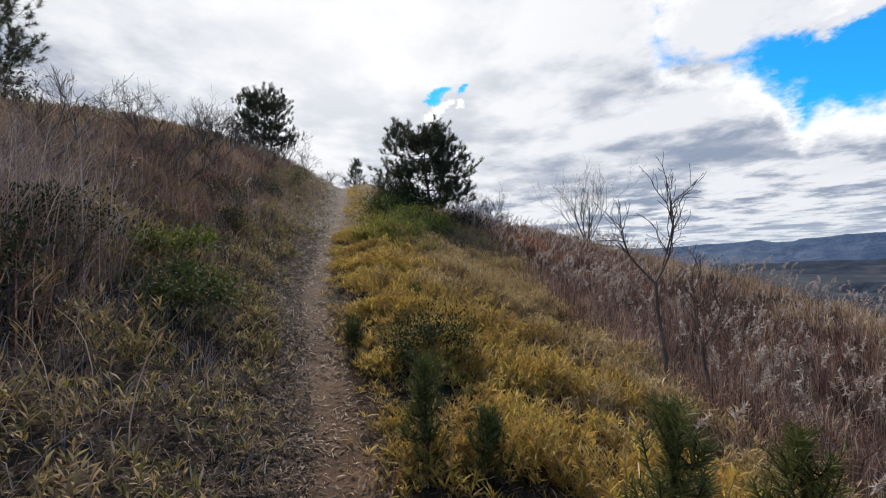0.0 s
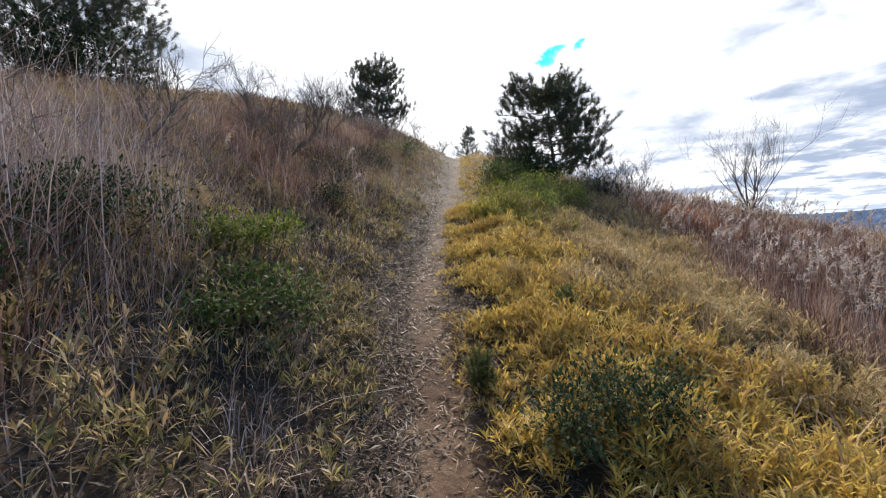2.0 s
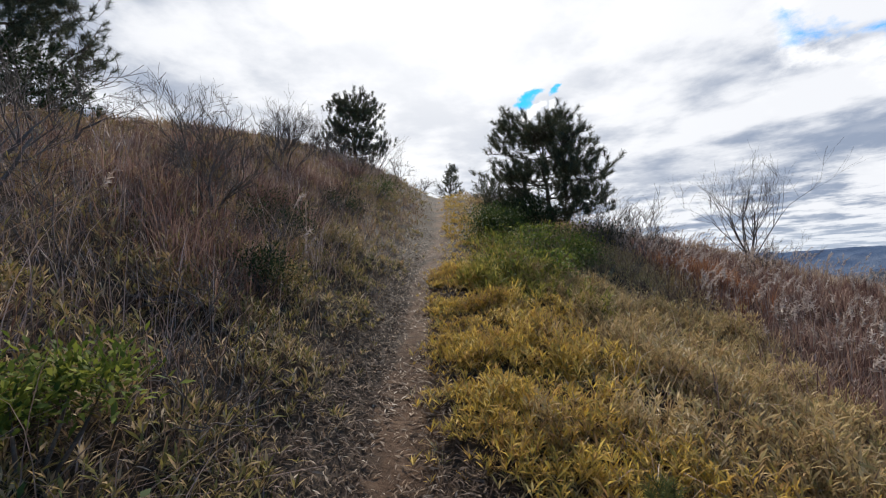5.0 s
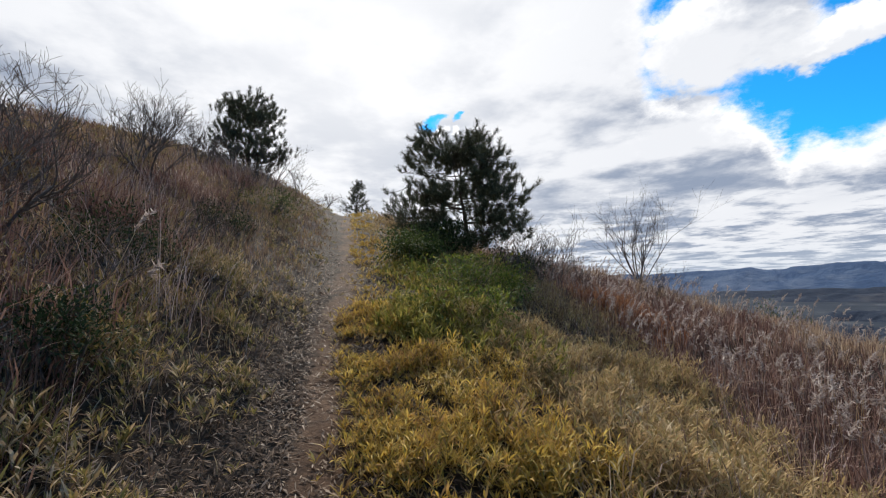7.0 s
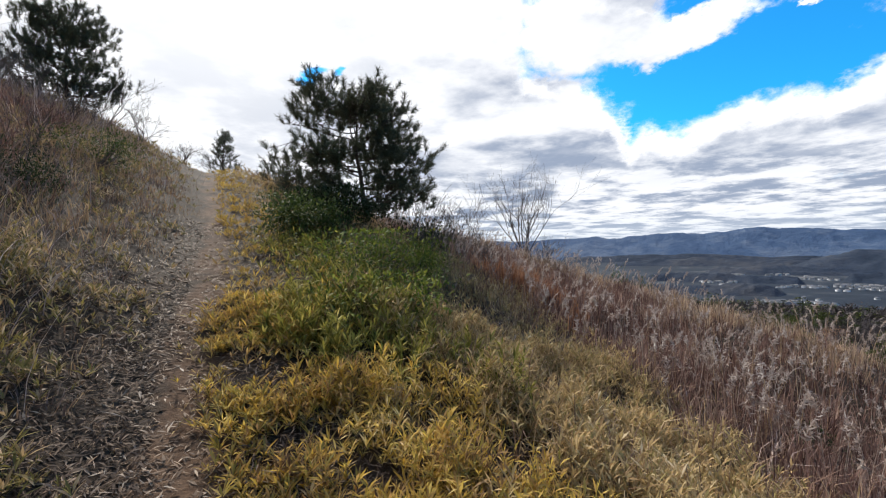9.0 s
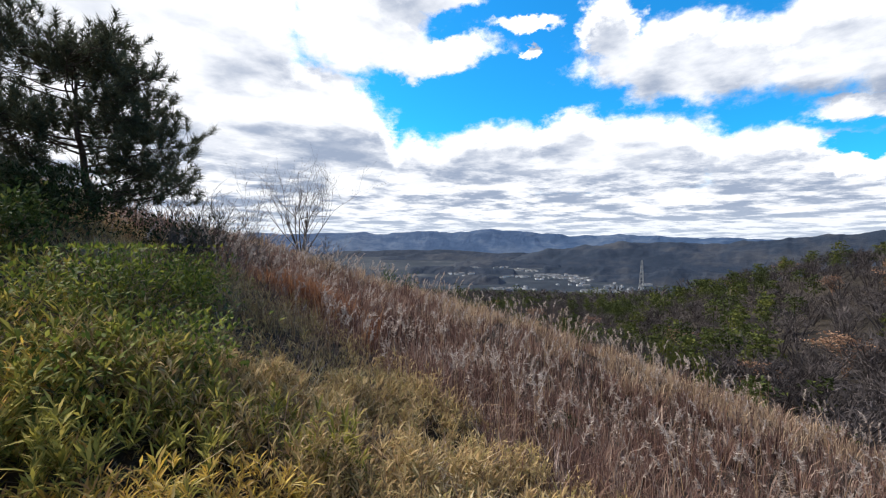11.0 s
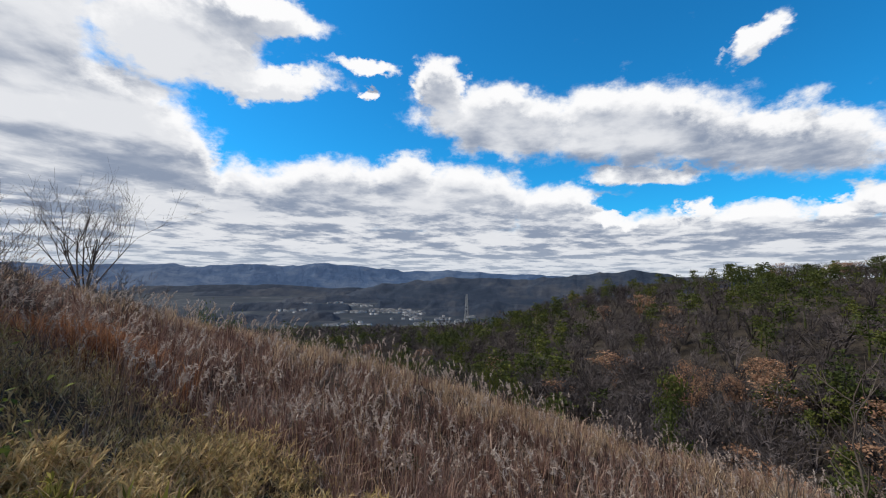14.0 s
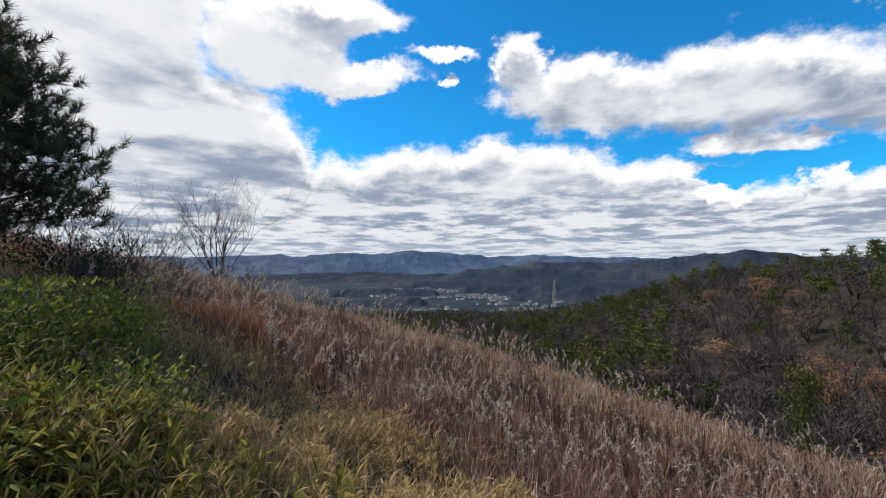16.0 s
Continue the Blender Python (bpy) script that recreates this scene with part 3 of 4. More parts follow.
for soup, w, tl, sz, nl in ((gold, gold_w, (0.05, 0.32), 0.08, 8), (olive, olive_w, (0.06, 0.36), 0.082, 7), (olive, under_w, (0.01, 0.12), 0.08, 5), (green, green_w, (0.04, 0.26), 0.085, 7), (tired, tired_w, (0.06, 0.34), 0.09, 7), (fresh, fresh_w, (0.12, 0.44), 0.105, 10)):
    k = int(w.sum())
    hump = np.clip(0.75 + 0.5 * wobble(x[w] + 13, y[w] + 5, 0.62), 0.3, 1.3)
    low = np.clip((np.abs(u[w]) - 0.2) / 0.8, 0.25, 1)
    sasa(soup, r, x[w], y[w], r.uniform(*tl, k) * hump * low, np.full(k, sz) * np.interp(d[w], (1, 6, 10, 20), (1.0, 1.15, 1.5, 2.0)) * r.uniform(0.6, 1.35, k), nl)
stuff("yellow_bamboo_grass", gold, M_SASA_GOLD, "yellowed dwarf bamboo growing thick beside the path", "bamboo grass")
stuff("dry_bamboo_grass", olive, M_SASA_OLIVE, "half-dry olive and tan dwarf bamboo on the slope", "bamboo grass")
stuff("green_bamboo_grass", green, M_SASA_GREEN, "dull green dwarf bamboo at the foot of the bank", "bamboo grass")
stuff("fresh_bamboo_grass", fresh, M_SASA_FRESH, "fresh yellow-green dwarf bamboo growing knee-high on the slope", "bamboo grass")
stuff("faded_bamboo_grass", tired, M_SASA_BANK, "faded brown and olive dwarf bamboo over the bank", "bamboo grass")

# -- tall grass of the open slope --
red, pale, dry, grey = Soup(), Soup(), Soup(), Soup()
x, y, u = scatter(r, 17500, -1.0, 22, -6, 34)
d = off_walk(x, y)
n1, n2 = wobble(x + 7, y, 3.1), wobble(x, y + 70, 1.0)
ok = (u + 0.45 * n1 > 3.6 + np.interp(y, (5, 8, 11), (-0.4, 0.1, 1.1))) & (u < 17) & (r.uniform(size=len(x)) < np.clip(1.35 - d / 16, 0.25, 1))
isp = ok & (u + 1.0 * n1 > np.interp(y, (0, 8, 20), (8.5, 9.5, 10.5))) & (r.uniform(size=len(x)) < 0.75)
for soup, w, hh in ((red, ok & ~isp, (0.32, 0.72)), (pale, isp, (0.30, 0.66))):
    k = int(w.sum())
    tussocks(soup, r, x[w], y[w], 18, r.uniform(*hh, k) * (0.92 + 0.2 * n1[w]), np.interp(d[w], (2, 8, 25), (0.0085, 0.0125, 0.022)), 0.42, 0.06)
x, y, u = scatter(r, 95000, -1.0, 20, -6, 30)
d = off_walk(x, y)
n1 = wobble(x + 7, y, 3.1)
w = (u + 0.45 * n1 > 3.5 + np.interp(y, (5, 8, 11), (-0.4, 0.1, 1.1))) & (u < 15) & (r.uniform(size=len(x)) < np.clip(1.2 - d / 14, 0.15, 1))
k = int(w.sum())
blade_set(red, np.stack([x[w], y[w], ground_z(x[w], y[w]) - 0.02], -1), r.uniform(0.15, 0.42, k), np.interp(d[w], (2, 8, 25), (0.006, 0.009, 0.02)), r.gamma(2.0, 0.3, k), r.uniform(-3.1, 3.1, k), r)
tx_, ty_ = r.normal(2.5, 0.4, 130), r.normal(13.0, 0.55, 130)
ember = Soup()
tussocks(ember, r, tx_, ty_, 24, r.uniform(0.45, 0.85, 130), np.full(130, 0.011), 0.4, 0.07)
stuff("rust_red_grass", ember, M_EMBER, "rust-red grass tufts on the shoulder of the slope", "grass")
stuff("red_brown_grass", red, M_RED, "reddish-brown dead grass covering the open slope", "grass")
stuff("golden_grass", pale, M_PALE, "pale golden dead grass along the slope's edge", "grass")

# -- dry grass mixed into the bamboo, and over the bank --
x, y, u = scatter(r, 18500, -15, 5, -7, 30)
d = off_walk(x, y)
n1, n2 = wobble(x + 3, y + 9, 2.2), wobble(x, y + 30, 0.9)
q = r.uniform(size=len(x)) < np.clip(1.3 - d / 14, 0.25, 1)
bank_side = q & (u < -0.27) & (u > -12) & (r.uniform(size=len(x)) < np.clip((-u - 0.2) / 0.8, 0.15, 1))
slope_side = q & (u > 1.5 + 0.5 * n1) & (u < 4.4) & (n2 > -0.45)
w = bank_side | slope_side
k = int(w.sum())
hh = np.where(u[w] < 0, np.interp(-u[w], (0.4, 1.2, 2.2, 4, 6), (0.10, 0.24, 0.36, 0.42, 0.46)), 0.42) * r.uniform(0.6, 1.35, k) * (1 + 0.3 * n1[w])
gy = r.uniform(size=k) < np.where(u[w] < 0, np.clip(0.7 - 0.5 * (y[w] - 3) / 4, 0.15, 0.7), 0.08)
wd = np.interp(d[w], (2, 8, 25), (0.006, 0.0095, 0.02))
rus = (u[w] < -1.6) & (n1[w] > 0.05) & ~gy
russet = Soup()
for soup, g in ((dry, ~gy & ~rus), (grey, gy), (russet, rus)):
    tussocks(soup, r, x[w][g], y[w][g], 13, hh[g], wd[g] * 1.15, 0.85, 0.07)
x, y, u = scatter(r, 40000, -9, 1.5, -3, 18)
d = off_walk(x, y)
w = (u < -0.16 - 0.12 * wobble(x, y, 0.9)) & (r.uniform(size=len(x)) < np.clip(1.2 - d / 12, 0.12, 1))
k = int(w.sum())
blade_set(dry, np.stack([x[w], y[w], ground_z(x[w], y[w]) - 0.02], -1), r.uniform(0.05, 0.24, k) * np.clip(-u[w], 0.35, 1.2), np.interp(d[w], (2, 8, 25), (0.005, 0.009, 0.02)), r.gamma(2.0, 0.45, k), r.uniform(-3.1, 3.1, k), r)
# tall dead stems on the bank, near the start
for cx, cy, sp, n, ht in ((-3.3, 3.0, 0.35, 560, 1.4), (-3.9, 4.1, 0.4, 320, 1.25), (-4.1, 3.2, 0.55, 520, 1.7), (-3.4, 1.2, 0.5, 180, 1.1), (-3.6, 7.9, 0.3, 120, 0.95), (-3.3, 5.4, 0.35, 90, 0.8), (-5.5, 6.3, 0.7, 300, 1.0), (-5.3, 9.5, 0.6, 400, 0.9), (-6.3, 14, 0.9, 500, 1.0), (-7.2, 18, 1.0, 600, 1.1)):
    sx, sy = r.normal(cx, sp, n), r.normal(cy, sp, n)
    fan = np.arctan2(sy - cy, sx - cx)
    arch_set(grey, np.stack([sx, sy, ground_z(sx, sy) - 0.02], -1), r.uniform(0.4, 1.0, n) * ht, r.uniform(0.004, 0.009, n), r.gamma(2.0, 0.27, n), fan + r.normal(0, 0.9, n), r)
n = 520
sy = r.uniform(0.8, 9.5, n)
sx = softly(sy, PATH_Y, PATH_X) - r.uniform(0.8, 3.2, n)
arch_set(grey, np.stack([sx, sy, ground_z(sx, sy) - 0.02], -1), r.uniform(0.35, 0.9, n), r.uniform(0.004, 0.008, n), r.uniform(0.4, 1.2, n), r.uniform(-1.6, 1.6, n), r)
for cx, cy, n in ((-3.7, 6.4, 34), (-4.6, 8.9, 30), (-5.6, 11.5, 40), (-4.9, 6.9, 26), (-6.6, 9.4, 40), (-3.0, 2.5, 30), (-6.3, 15.0, 44)):
    tussocks(russet, r, r.normal(cx, 0.32, n), r.normal(cy, 0.32, n), 30, r.uniform(0.4, 0.8, n), np.full(n, 0.009), 0.5, 0.07)
sx, sy = r.normal(-2.6, 0.28, 90), r.normal(3.7, 0.35, 90)
arch_set(grey, np.stack([sx, sy, ground_z(sx, sy) - 0.02], -1), r.uniform(0.45, 1.0, 90), r.uniform(0.004, 0.008, 90), r.uniform(0.4, 0.85, 90), r.normal(-0.2, 0.7, 90), r)
stuff("russet_grass", russet, M_RED, "russet dead grass in patches on the bank", "grass")
stuff("dry_grass", dry, M_DRY, "dry brown grass over the bank and slope", "grass")
stuff("dead_stems", grey, M_GREYSTEM, "tall grey dead grass stems on the bank", "dead grass")

# -- silver grass with plumes --
stalks, plumes = Soup(), Soup()
x, y, u = scatter(r, 7000, -1, 18, -3, 30)
n1 = wobble(x, y, 4)
w = (u > 3.7) & (u < 14) & (r.uniform(size=len(x)) < np.clip(0.55 + 0.5 * n1, 0.1, 1) * np.clip(1.2 - off_walk(x, y) / 22, 0.25, 1))
px, py = x[w], y[w]
extra = np.array([(1.8, 2.75), (1.55, 3.0), (2.15, 2.4), (0.2, 12.3), (0.55, 12.5), (0.1, 12.9), (0.9, 12.6), (-0.2, 12.6), (3.6, 14.5), (4.2, 15.2), (4.6, 15.0), (5.1, 15.9), (3.9, 15.6), (-3.4, 6.9), (-3.45, 7.0), (-4.6, 6.0)])
px, py = np.concatenate([px, extra[:, 0]]), np.concatenate([py, extra[:, 1]])
for qx, qy in zip(px, py):
    h0 = r.uniform(0.34, 0.8)
    hd = r.uniform(-0.6, 1.4)
    ln = r.uniform(0.03, 0.3)
    b0 = np.array([qx, qy, float(ground_z(qx, qy))])
    hv = np.array([math.cos(hd), math.sin(hd), 0])
    top = b0 + np.array([0, 0, h0]) + hv * ln
    tube(stalks, [b0, (b0 + top) / 2 - hv * ln * 0.15, top], [0.004, 0.0035, 0.002], 3)
    pl = r.uniform(0.10, 0.22)
    m = 36
    s_ = r.uniform(0, 1, m)
    c = top + np.outer(s_ * pl, [0, 0, 0.9]) + np.outer(s_ ** 2 * pl * 0.7, hv)
    dd = unit(r.normal(size=(m, 3)) * 0.8 + np.array([0, 0, 0.45]) + hv * 0.7)
    sd = unit(np.cross(dd, r.normal(size=(m, 3)))) * 0.0075
    plumes.add(np.stack([c - sd, c + sd, c + dd * r.uniform(0.03, 0.07, (m, 1))], 1), np.arange(3 * m))
stuff("silver_grass_stalks", stalks, M_DRY, "thin tan stalks of silver grass on the slope", "silver grass")
stuff("silver_grass_plumes", plumes, M_PLUME, "pale feathery silver grass plumes on their stalks", "silver grass")

# -- brown seed heads low in the red grass --
seeds = Soup()
x, y, u = scatter(r, 5200, -1, 13, -3, 20)
w = (u > 3.8) & (u < 12) & (r.uniform(size=len(x)) < np.clip(1.3 - off_walk(x, y) / 12, 0.1, 1))
for qx, qy in zip(x[w], y[w]):
    hd, m = r.uniform(-3.1, 3.1), 20
    top = np.array([qx, qy, float(ground_z(qx, qy)) + r.uniform(0.3, 0.72)])
    hv = np.array([math.cos(hd), math.sin(hd), 0])
    s_ = r.uniform(0, 1, m)
    c = top + np.outer(s_ * r.uniform(0.07, 0.15), np.array([0, 0, 0.9]) + 0.5 * hv)
    dd = unit(r.normal(size=(m, 3)) * 0.9 + np.array([0, 0, 0.3]) + hv * 0.5)
    sd = unit(np.cross(dd, r.normal(size=(m, 3)))) * 0.008
    seeds.add(np.stack([c - sd, c + sd, c + dd * r.uniform(0.025, 0.055, (m, 1))], 1), np.arange(3 * m))
    tube(seeds, [top - np.array([0, 0, 0.3]) - hv * 0.05, top], [0.003, 0.002], 3)
stuff("grass_seed_heads", seeds, M_SEED, "brown fluffy seed heads among the red grass", "grass")

# -- litter on the path --
litter = Soup()
x, y, u = scatter(r, 300000, -6, 2.5, 0, 13)
w = np.abs(u + 0.2) < np.abs(r.normal(0, 0.6, len(x)))
w = w & (np.abs(u + 0.2) < 1.4) & (r.uniform(size=len(x)) < np.clip(1.2 - off_walk(x, y) / 9, 0.2, 1))
x, y = x[w], y[w]
k = len(x)
b = np.stack([x, y, ground_z(x, y) + r.uniform(0.004, 0.02, k)], -1)
az_ = r.uniform(0, 6.28, k)
gdx = (ground_z(x + 0.05, y) - ground_z(x - 0.05, y)) / 0.1
gdy = (ground_z(x, y + 0.05) - ground_z(x, y - 0.05)) / 0.1
dd = unit(np.stack([np.cos(az_), np.sin(az_), gdx * np.cos(az_) + gdy * np.sin(az_) + r.normal(0, 0.12, k)], -1))
ll = r.uniform(0.018, 0.075, k)
leaf_set(litter, b, dd, ll, np.clip(ll * r.uniform(0.06, 0.25, k), 0.003, 0.02), r.uniform(-0.1, 0.1, k), r)
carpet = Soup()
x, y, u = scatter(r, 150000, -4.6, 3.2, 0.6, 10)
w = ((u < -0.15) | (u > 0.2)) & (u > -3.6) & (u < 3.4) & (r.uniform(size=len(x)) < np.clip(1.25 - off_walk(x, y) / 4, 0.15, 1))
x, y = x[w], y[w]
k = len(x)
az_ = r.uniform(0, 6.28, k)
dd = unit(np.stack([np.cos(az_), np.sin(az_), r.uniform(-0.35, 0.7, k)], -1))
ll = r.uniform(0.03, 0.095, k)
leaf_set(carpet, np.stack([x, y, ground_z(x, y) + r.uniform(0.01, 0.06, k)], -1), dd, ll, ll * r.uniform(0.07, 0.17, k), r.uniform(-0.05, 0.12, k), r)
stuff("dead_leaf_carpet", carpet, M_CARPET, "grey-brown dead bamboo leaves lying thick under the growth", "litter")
stuff("path_litter", litter, M_STRAW, "fallen bamboo leaves and straw strewn over the path", "litter")

# ---- trees and shrubs ----


def pine(name, x, y, height, radius, label, seed, whorls=9, per=5, bare=0.12, spread=0.6, mat=None, tufts=16, group="", brush=40, shape=(0.62, 0.92, 0.95, 0.68, 0.32), upright=0.8):
    """A young pine: tapered trunk, rising limbs in whorls, and about each limb's end a cloud of shoots that turn up, each a brush of needles."""
    rr = np.random.default_rng(seed)
    e = thing(name, x, y, label, "pine tree", group)
    trunk, crown = Soup(), Soup()
    hs = np.linspace(0, 1, 8)
    way = np.cumsum(rr.normal(0, 0.016 * height, (8, 2)), 0)
    way -= way[0]
    tp = np.column_stack([way, hs * height * 0.92])
    rad = 0.02 * height
    tube(trunk, tp, rad * (1.05 - hs) + 0.005, 7)
    part("trunk", trunk, M_BARK, e, soft=True)
    big = height ** 0.4
    nl, nw = 0.098 * big, 0.0060 * big
    for i in range(whorls):
        f = bare + (1 - bare) * (i + 0.3) / whorls
        prof = radius * np.interp(f, (0, 0.2, 0.45, 0.75, 1.0), shape)
        a0 = rr.uniform(0, 6.28)
        for j in range(per):
            fj = np.clip(f + rr.normal(0, 0.035), bare * 0.6, 0.99)
            base = np.array([np.interp(fj, hs, tp[:, 0]), np.interp(fj, hs, tp[:, 1]), fj * height * 0.92])
            a = a0 + j * 2 * math.pi / per + rr.normal(0, 0.3)
            L = prof * rr.uniform(0.5, 1.0)
            o = np.array([math.cos(a), math.sin(a), 0])
            s = np.linspace(0, 1, 6)
            rise = spread * (0.15 + 0.9 * fj) * rr.uniform(0.6, 1.4)
            side = np.array([-o[1], o[0], 0])
            lp = base + np.outer(s * L, o) + np.outer(L * rr.normal(0, 0.18) * s ** 2, side) + np.outer(L * (rise * s ** 1.7 + 0.06 * s), [0, 0, 1.0]) + rr.normal(0, 0.02 * L, (6, 3)) * s[:, None]
            limb = Soup()
            tube(limb, lp, rad * 0.28 * (1.05 - fj * 0.5) * (1.05 - s) + 0.003, 4)
            wide = 0.25 * min(L, 1.6) + 0.05 * big
            for q in range(tufts):
                t = 0.3 + 0.7 * math.sqrt((q + rr.uniform()) / tufts)
                p = np.array([np.interp(t, s, lp[:, c]) for c in range(3)])
                g0, g1, g2 = np.clip(rr.normal(size=3), -1.3, 1.3)
                off = side * g0 * wide + o * g1 * 0.5 * wide + np.array([0, 0, (0.2 + 0.4 * g2) * wide])
                p2 = p + off
                d = unit(unit(off) * 0.35 + o * 0.35 + np.array([0, 0, upright]) + rr.normal(0, 0.22, 3))
                sl = rr.uniform(0.6, 1.25) * 0.115 * big
                p3 = p2 + d * sl
                tube(limb, [p, (p + p2) / 2 - np.array([0, 0, 0.02]), p2, p3], [0.006, 0.005, 0.004, 0.002], 3)
                needles(crown, rr, p2 - d * sl * 0.3, p3, brush, nl * rr.uniform(0.8, 1.1), nw)
            part("limb", limb, M_BARK, e)
    for q in range(7):
        b = tp[-1] + np.array([*rr.normal(0, 0.05, 2) * height * 0.6, -abs(rr.normal(0, 0.05)) * height])
        needles(crown, rr, b, b + np.array([*rr.normal(0, 0.04, 2), 0.2 * big]), brush + 20, nl * 0.9, nw)
    part("crown", crown, mat or M_PINE, e)
    return e


def shrub(name, x, y, radius, height, leaves, mat, label, seed, size=0.035, squash=1.0):
    """An evergreen shrub: stems from the ground and many small leaves in uneven clumps."""
    rr = np.random.default_rng(seed)
    e = thing(name, x, y, label, "shrub")
    fo = Soup()
    n = max(7, int(14 * radius / 0.5))
    per = leaves // n
    for i in range(n):
        a, q = rr.uniform(0, 6.28), math.sqrt(rr.uniform(0.02, 1))
        h = height * (0.55 + 0.45 * (1 - q * q)) * rr.uniform(0.7, 1.1)
        c = np.array([math.cos(a) * q * radius, math.sin(a) * q * radius * squash, h * 0.82])
        st = Soup()
        tube(st, [(c[0] * 0.2, c[1] * 0.2, 0), (c[0] * 0.7, c[1] * 0.7, h * 0.45), c], [0.011, 0.008, 0.004], 4)
        part("stem", st, M_TWIG, e)
        p = c + rr.normal(size=(per, 3)) * np.array([0.33, 0.33, 0.3]) * radius * rr.uniform(0.6, 1.0)
        p[:, 2] = np.clip(p[:, 2], 0.02, height * 1.12)
        d = unit(p - c + rr.normal(size=(per, 3)) * 0.4 * radius + np.array([0, 0, 0.12]))
        leaf_set(fo, p, d, rr.uniform(0.6, 1.3, per) * size, rr.uniform(0.3, 0.5, per) * size, rr.uniform(-0.1, 0.3, per), rr)
    part("foliage", fo, mat, e)
    return e


def grow(soup, rr, p, d, length, radius, depth, fork, twist):
    """One branch and all that springs from it."""
    k = 4 if depth else 3
    pts, way = [p], unit(d)
    for _ in range(k):
        way = unit(way + rr.normal(size=3) * twist + np.array([0, 0, 0.06]))
        pts.append(pts[-1] + way * length / k)
    rads = np.maximum(np.linspace(radius, radius * 0.55, k + 1), 0.0028)
    tube(soup, pts, rads, 5 if radius > 0.012 else 3)
    if depth == 0:
        return
    for i in range(fork):
        j = rr.integers(2, k + 1)
        q = unit(way + unit(rr.normal(size=3)) * rr.uniform(0.5, 0.95) + np.array([0, 0, 0.12]))
        grow(soup, rr, pts[j], q, length * rr.uniform(0.5, 0.78), rads[j] * 0.68, depth - 1, fork, twist)


def bare_tree(name, x, y, height, stems, label, seed, depth=3, fork=4, thick=0.02, lean=0.35, category="bare tree", group="", twist=0.16):
    rr = np.random.default_rng(seed)
    e = thing(name, x, y, label, category, group, 0.05)
    for i in range(stems):
        a = rr.uniform(0, 6.28)
        d = np.array([math.cos(a) * lean, math.sin(a) * lean, 1.0]) * 1.0
        so = Soup()
        grow(so, rr, np.array([rr.normal(0, 0.04), rr.normal(0, 0.04), 0.0]), d, height * rr.uniform(0.42, 0.55), thick * rr.uniform(0.7, 1.1), depth, fork, twist)
        part("stem", so, M_TWIG, e)
    return e


pine("pine_tree", -0.42, 14.7, 3.25, 1.85, "young dark green pine with upturned shoots beside the path", 4, whorls=9, per=5, bare=0.10, spread=0.34, tufts=24, brush=84, shape=(0.75, 0.95, 1.0, 0.78, 0.45))
pine("pine_tree", -9.4, 22.5, 3.1, 1.75, "dense dark pine on the crest of the bank", 5, whorls=8, per=7, bare=0.03, spread=0.5, tufts=20, brush=80, shape=(1.0, 1.0, 0.95, 0.8, 0.5), upright=1.6)
pine("pine_tree", -11.7, 9.3, 3.5, 2.1, "dark bushy pine on top of the bank", 6, whorls=8, per=7, bare=0.03, spread=0.45, tufts=22, brush=84, shape=(1.0, 1.05, 1.05, 0.9, 0.6))
pine("pine_tree", -5.5, 28.0, 2.5, 0.95, "small pine at the top of the path", 8, whorls=7, per=5, bare=0.05, tufts=9, shape=(1.0, 0.9, 0.7, 0.4, 0.2))
pine("pine_tree", -2.1, 17.2, 1.1, 0.85, "low spreading pine beside the taller one", 9, whorls=4, per=6, bare=0.05, tufts=10)
pine("pine_tree", -1.75, 14.8, 0.95, 0.8, "low spreading pine beside the taller one", 10, whorls=4, per=6, bare=0.05, tufts=10)
for i, (sx, sy, sh) in enumerate(((-0.12, 2.52, 0.58), (0.2, 2.4, 0.38), (0.42, 1.15, 0.62), (0.85, 1.65, 0.85), (1.38, 1.75, 0.82), (0.8, 1.25, 0.5), (-0.35, 5.1, 0.3), (-0.88, 4.1, 0.22))):
    pine("pine_sapling", sx, sy, sh, 0.10, "knee-high pine sapling with soft green needles in the bamboo", 30 + i, whorls=6, per=3, bare=0.15, spread=1.3, mat=M_PINE_YOUNG, tufts=3, brush=46, group="saplings by the path", upright=1.4)

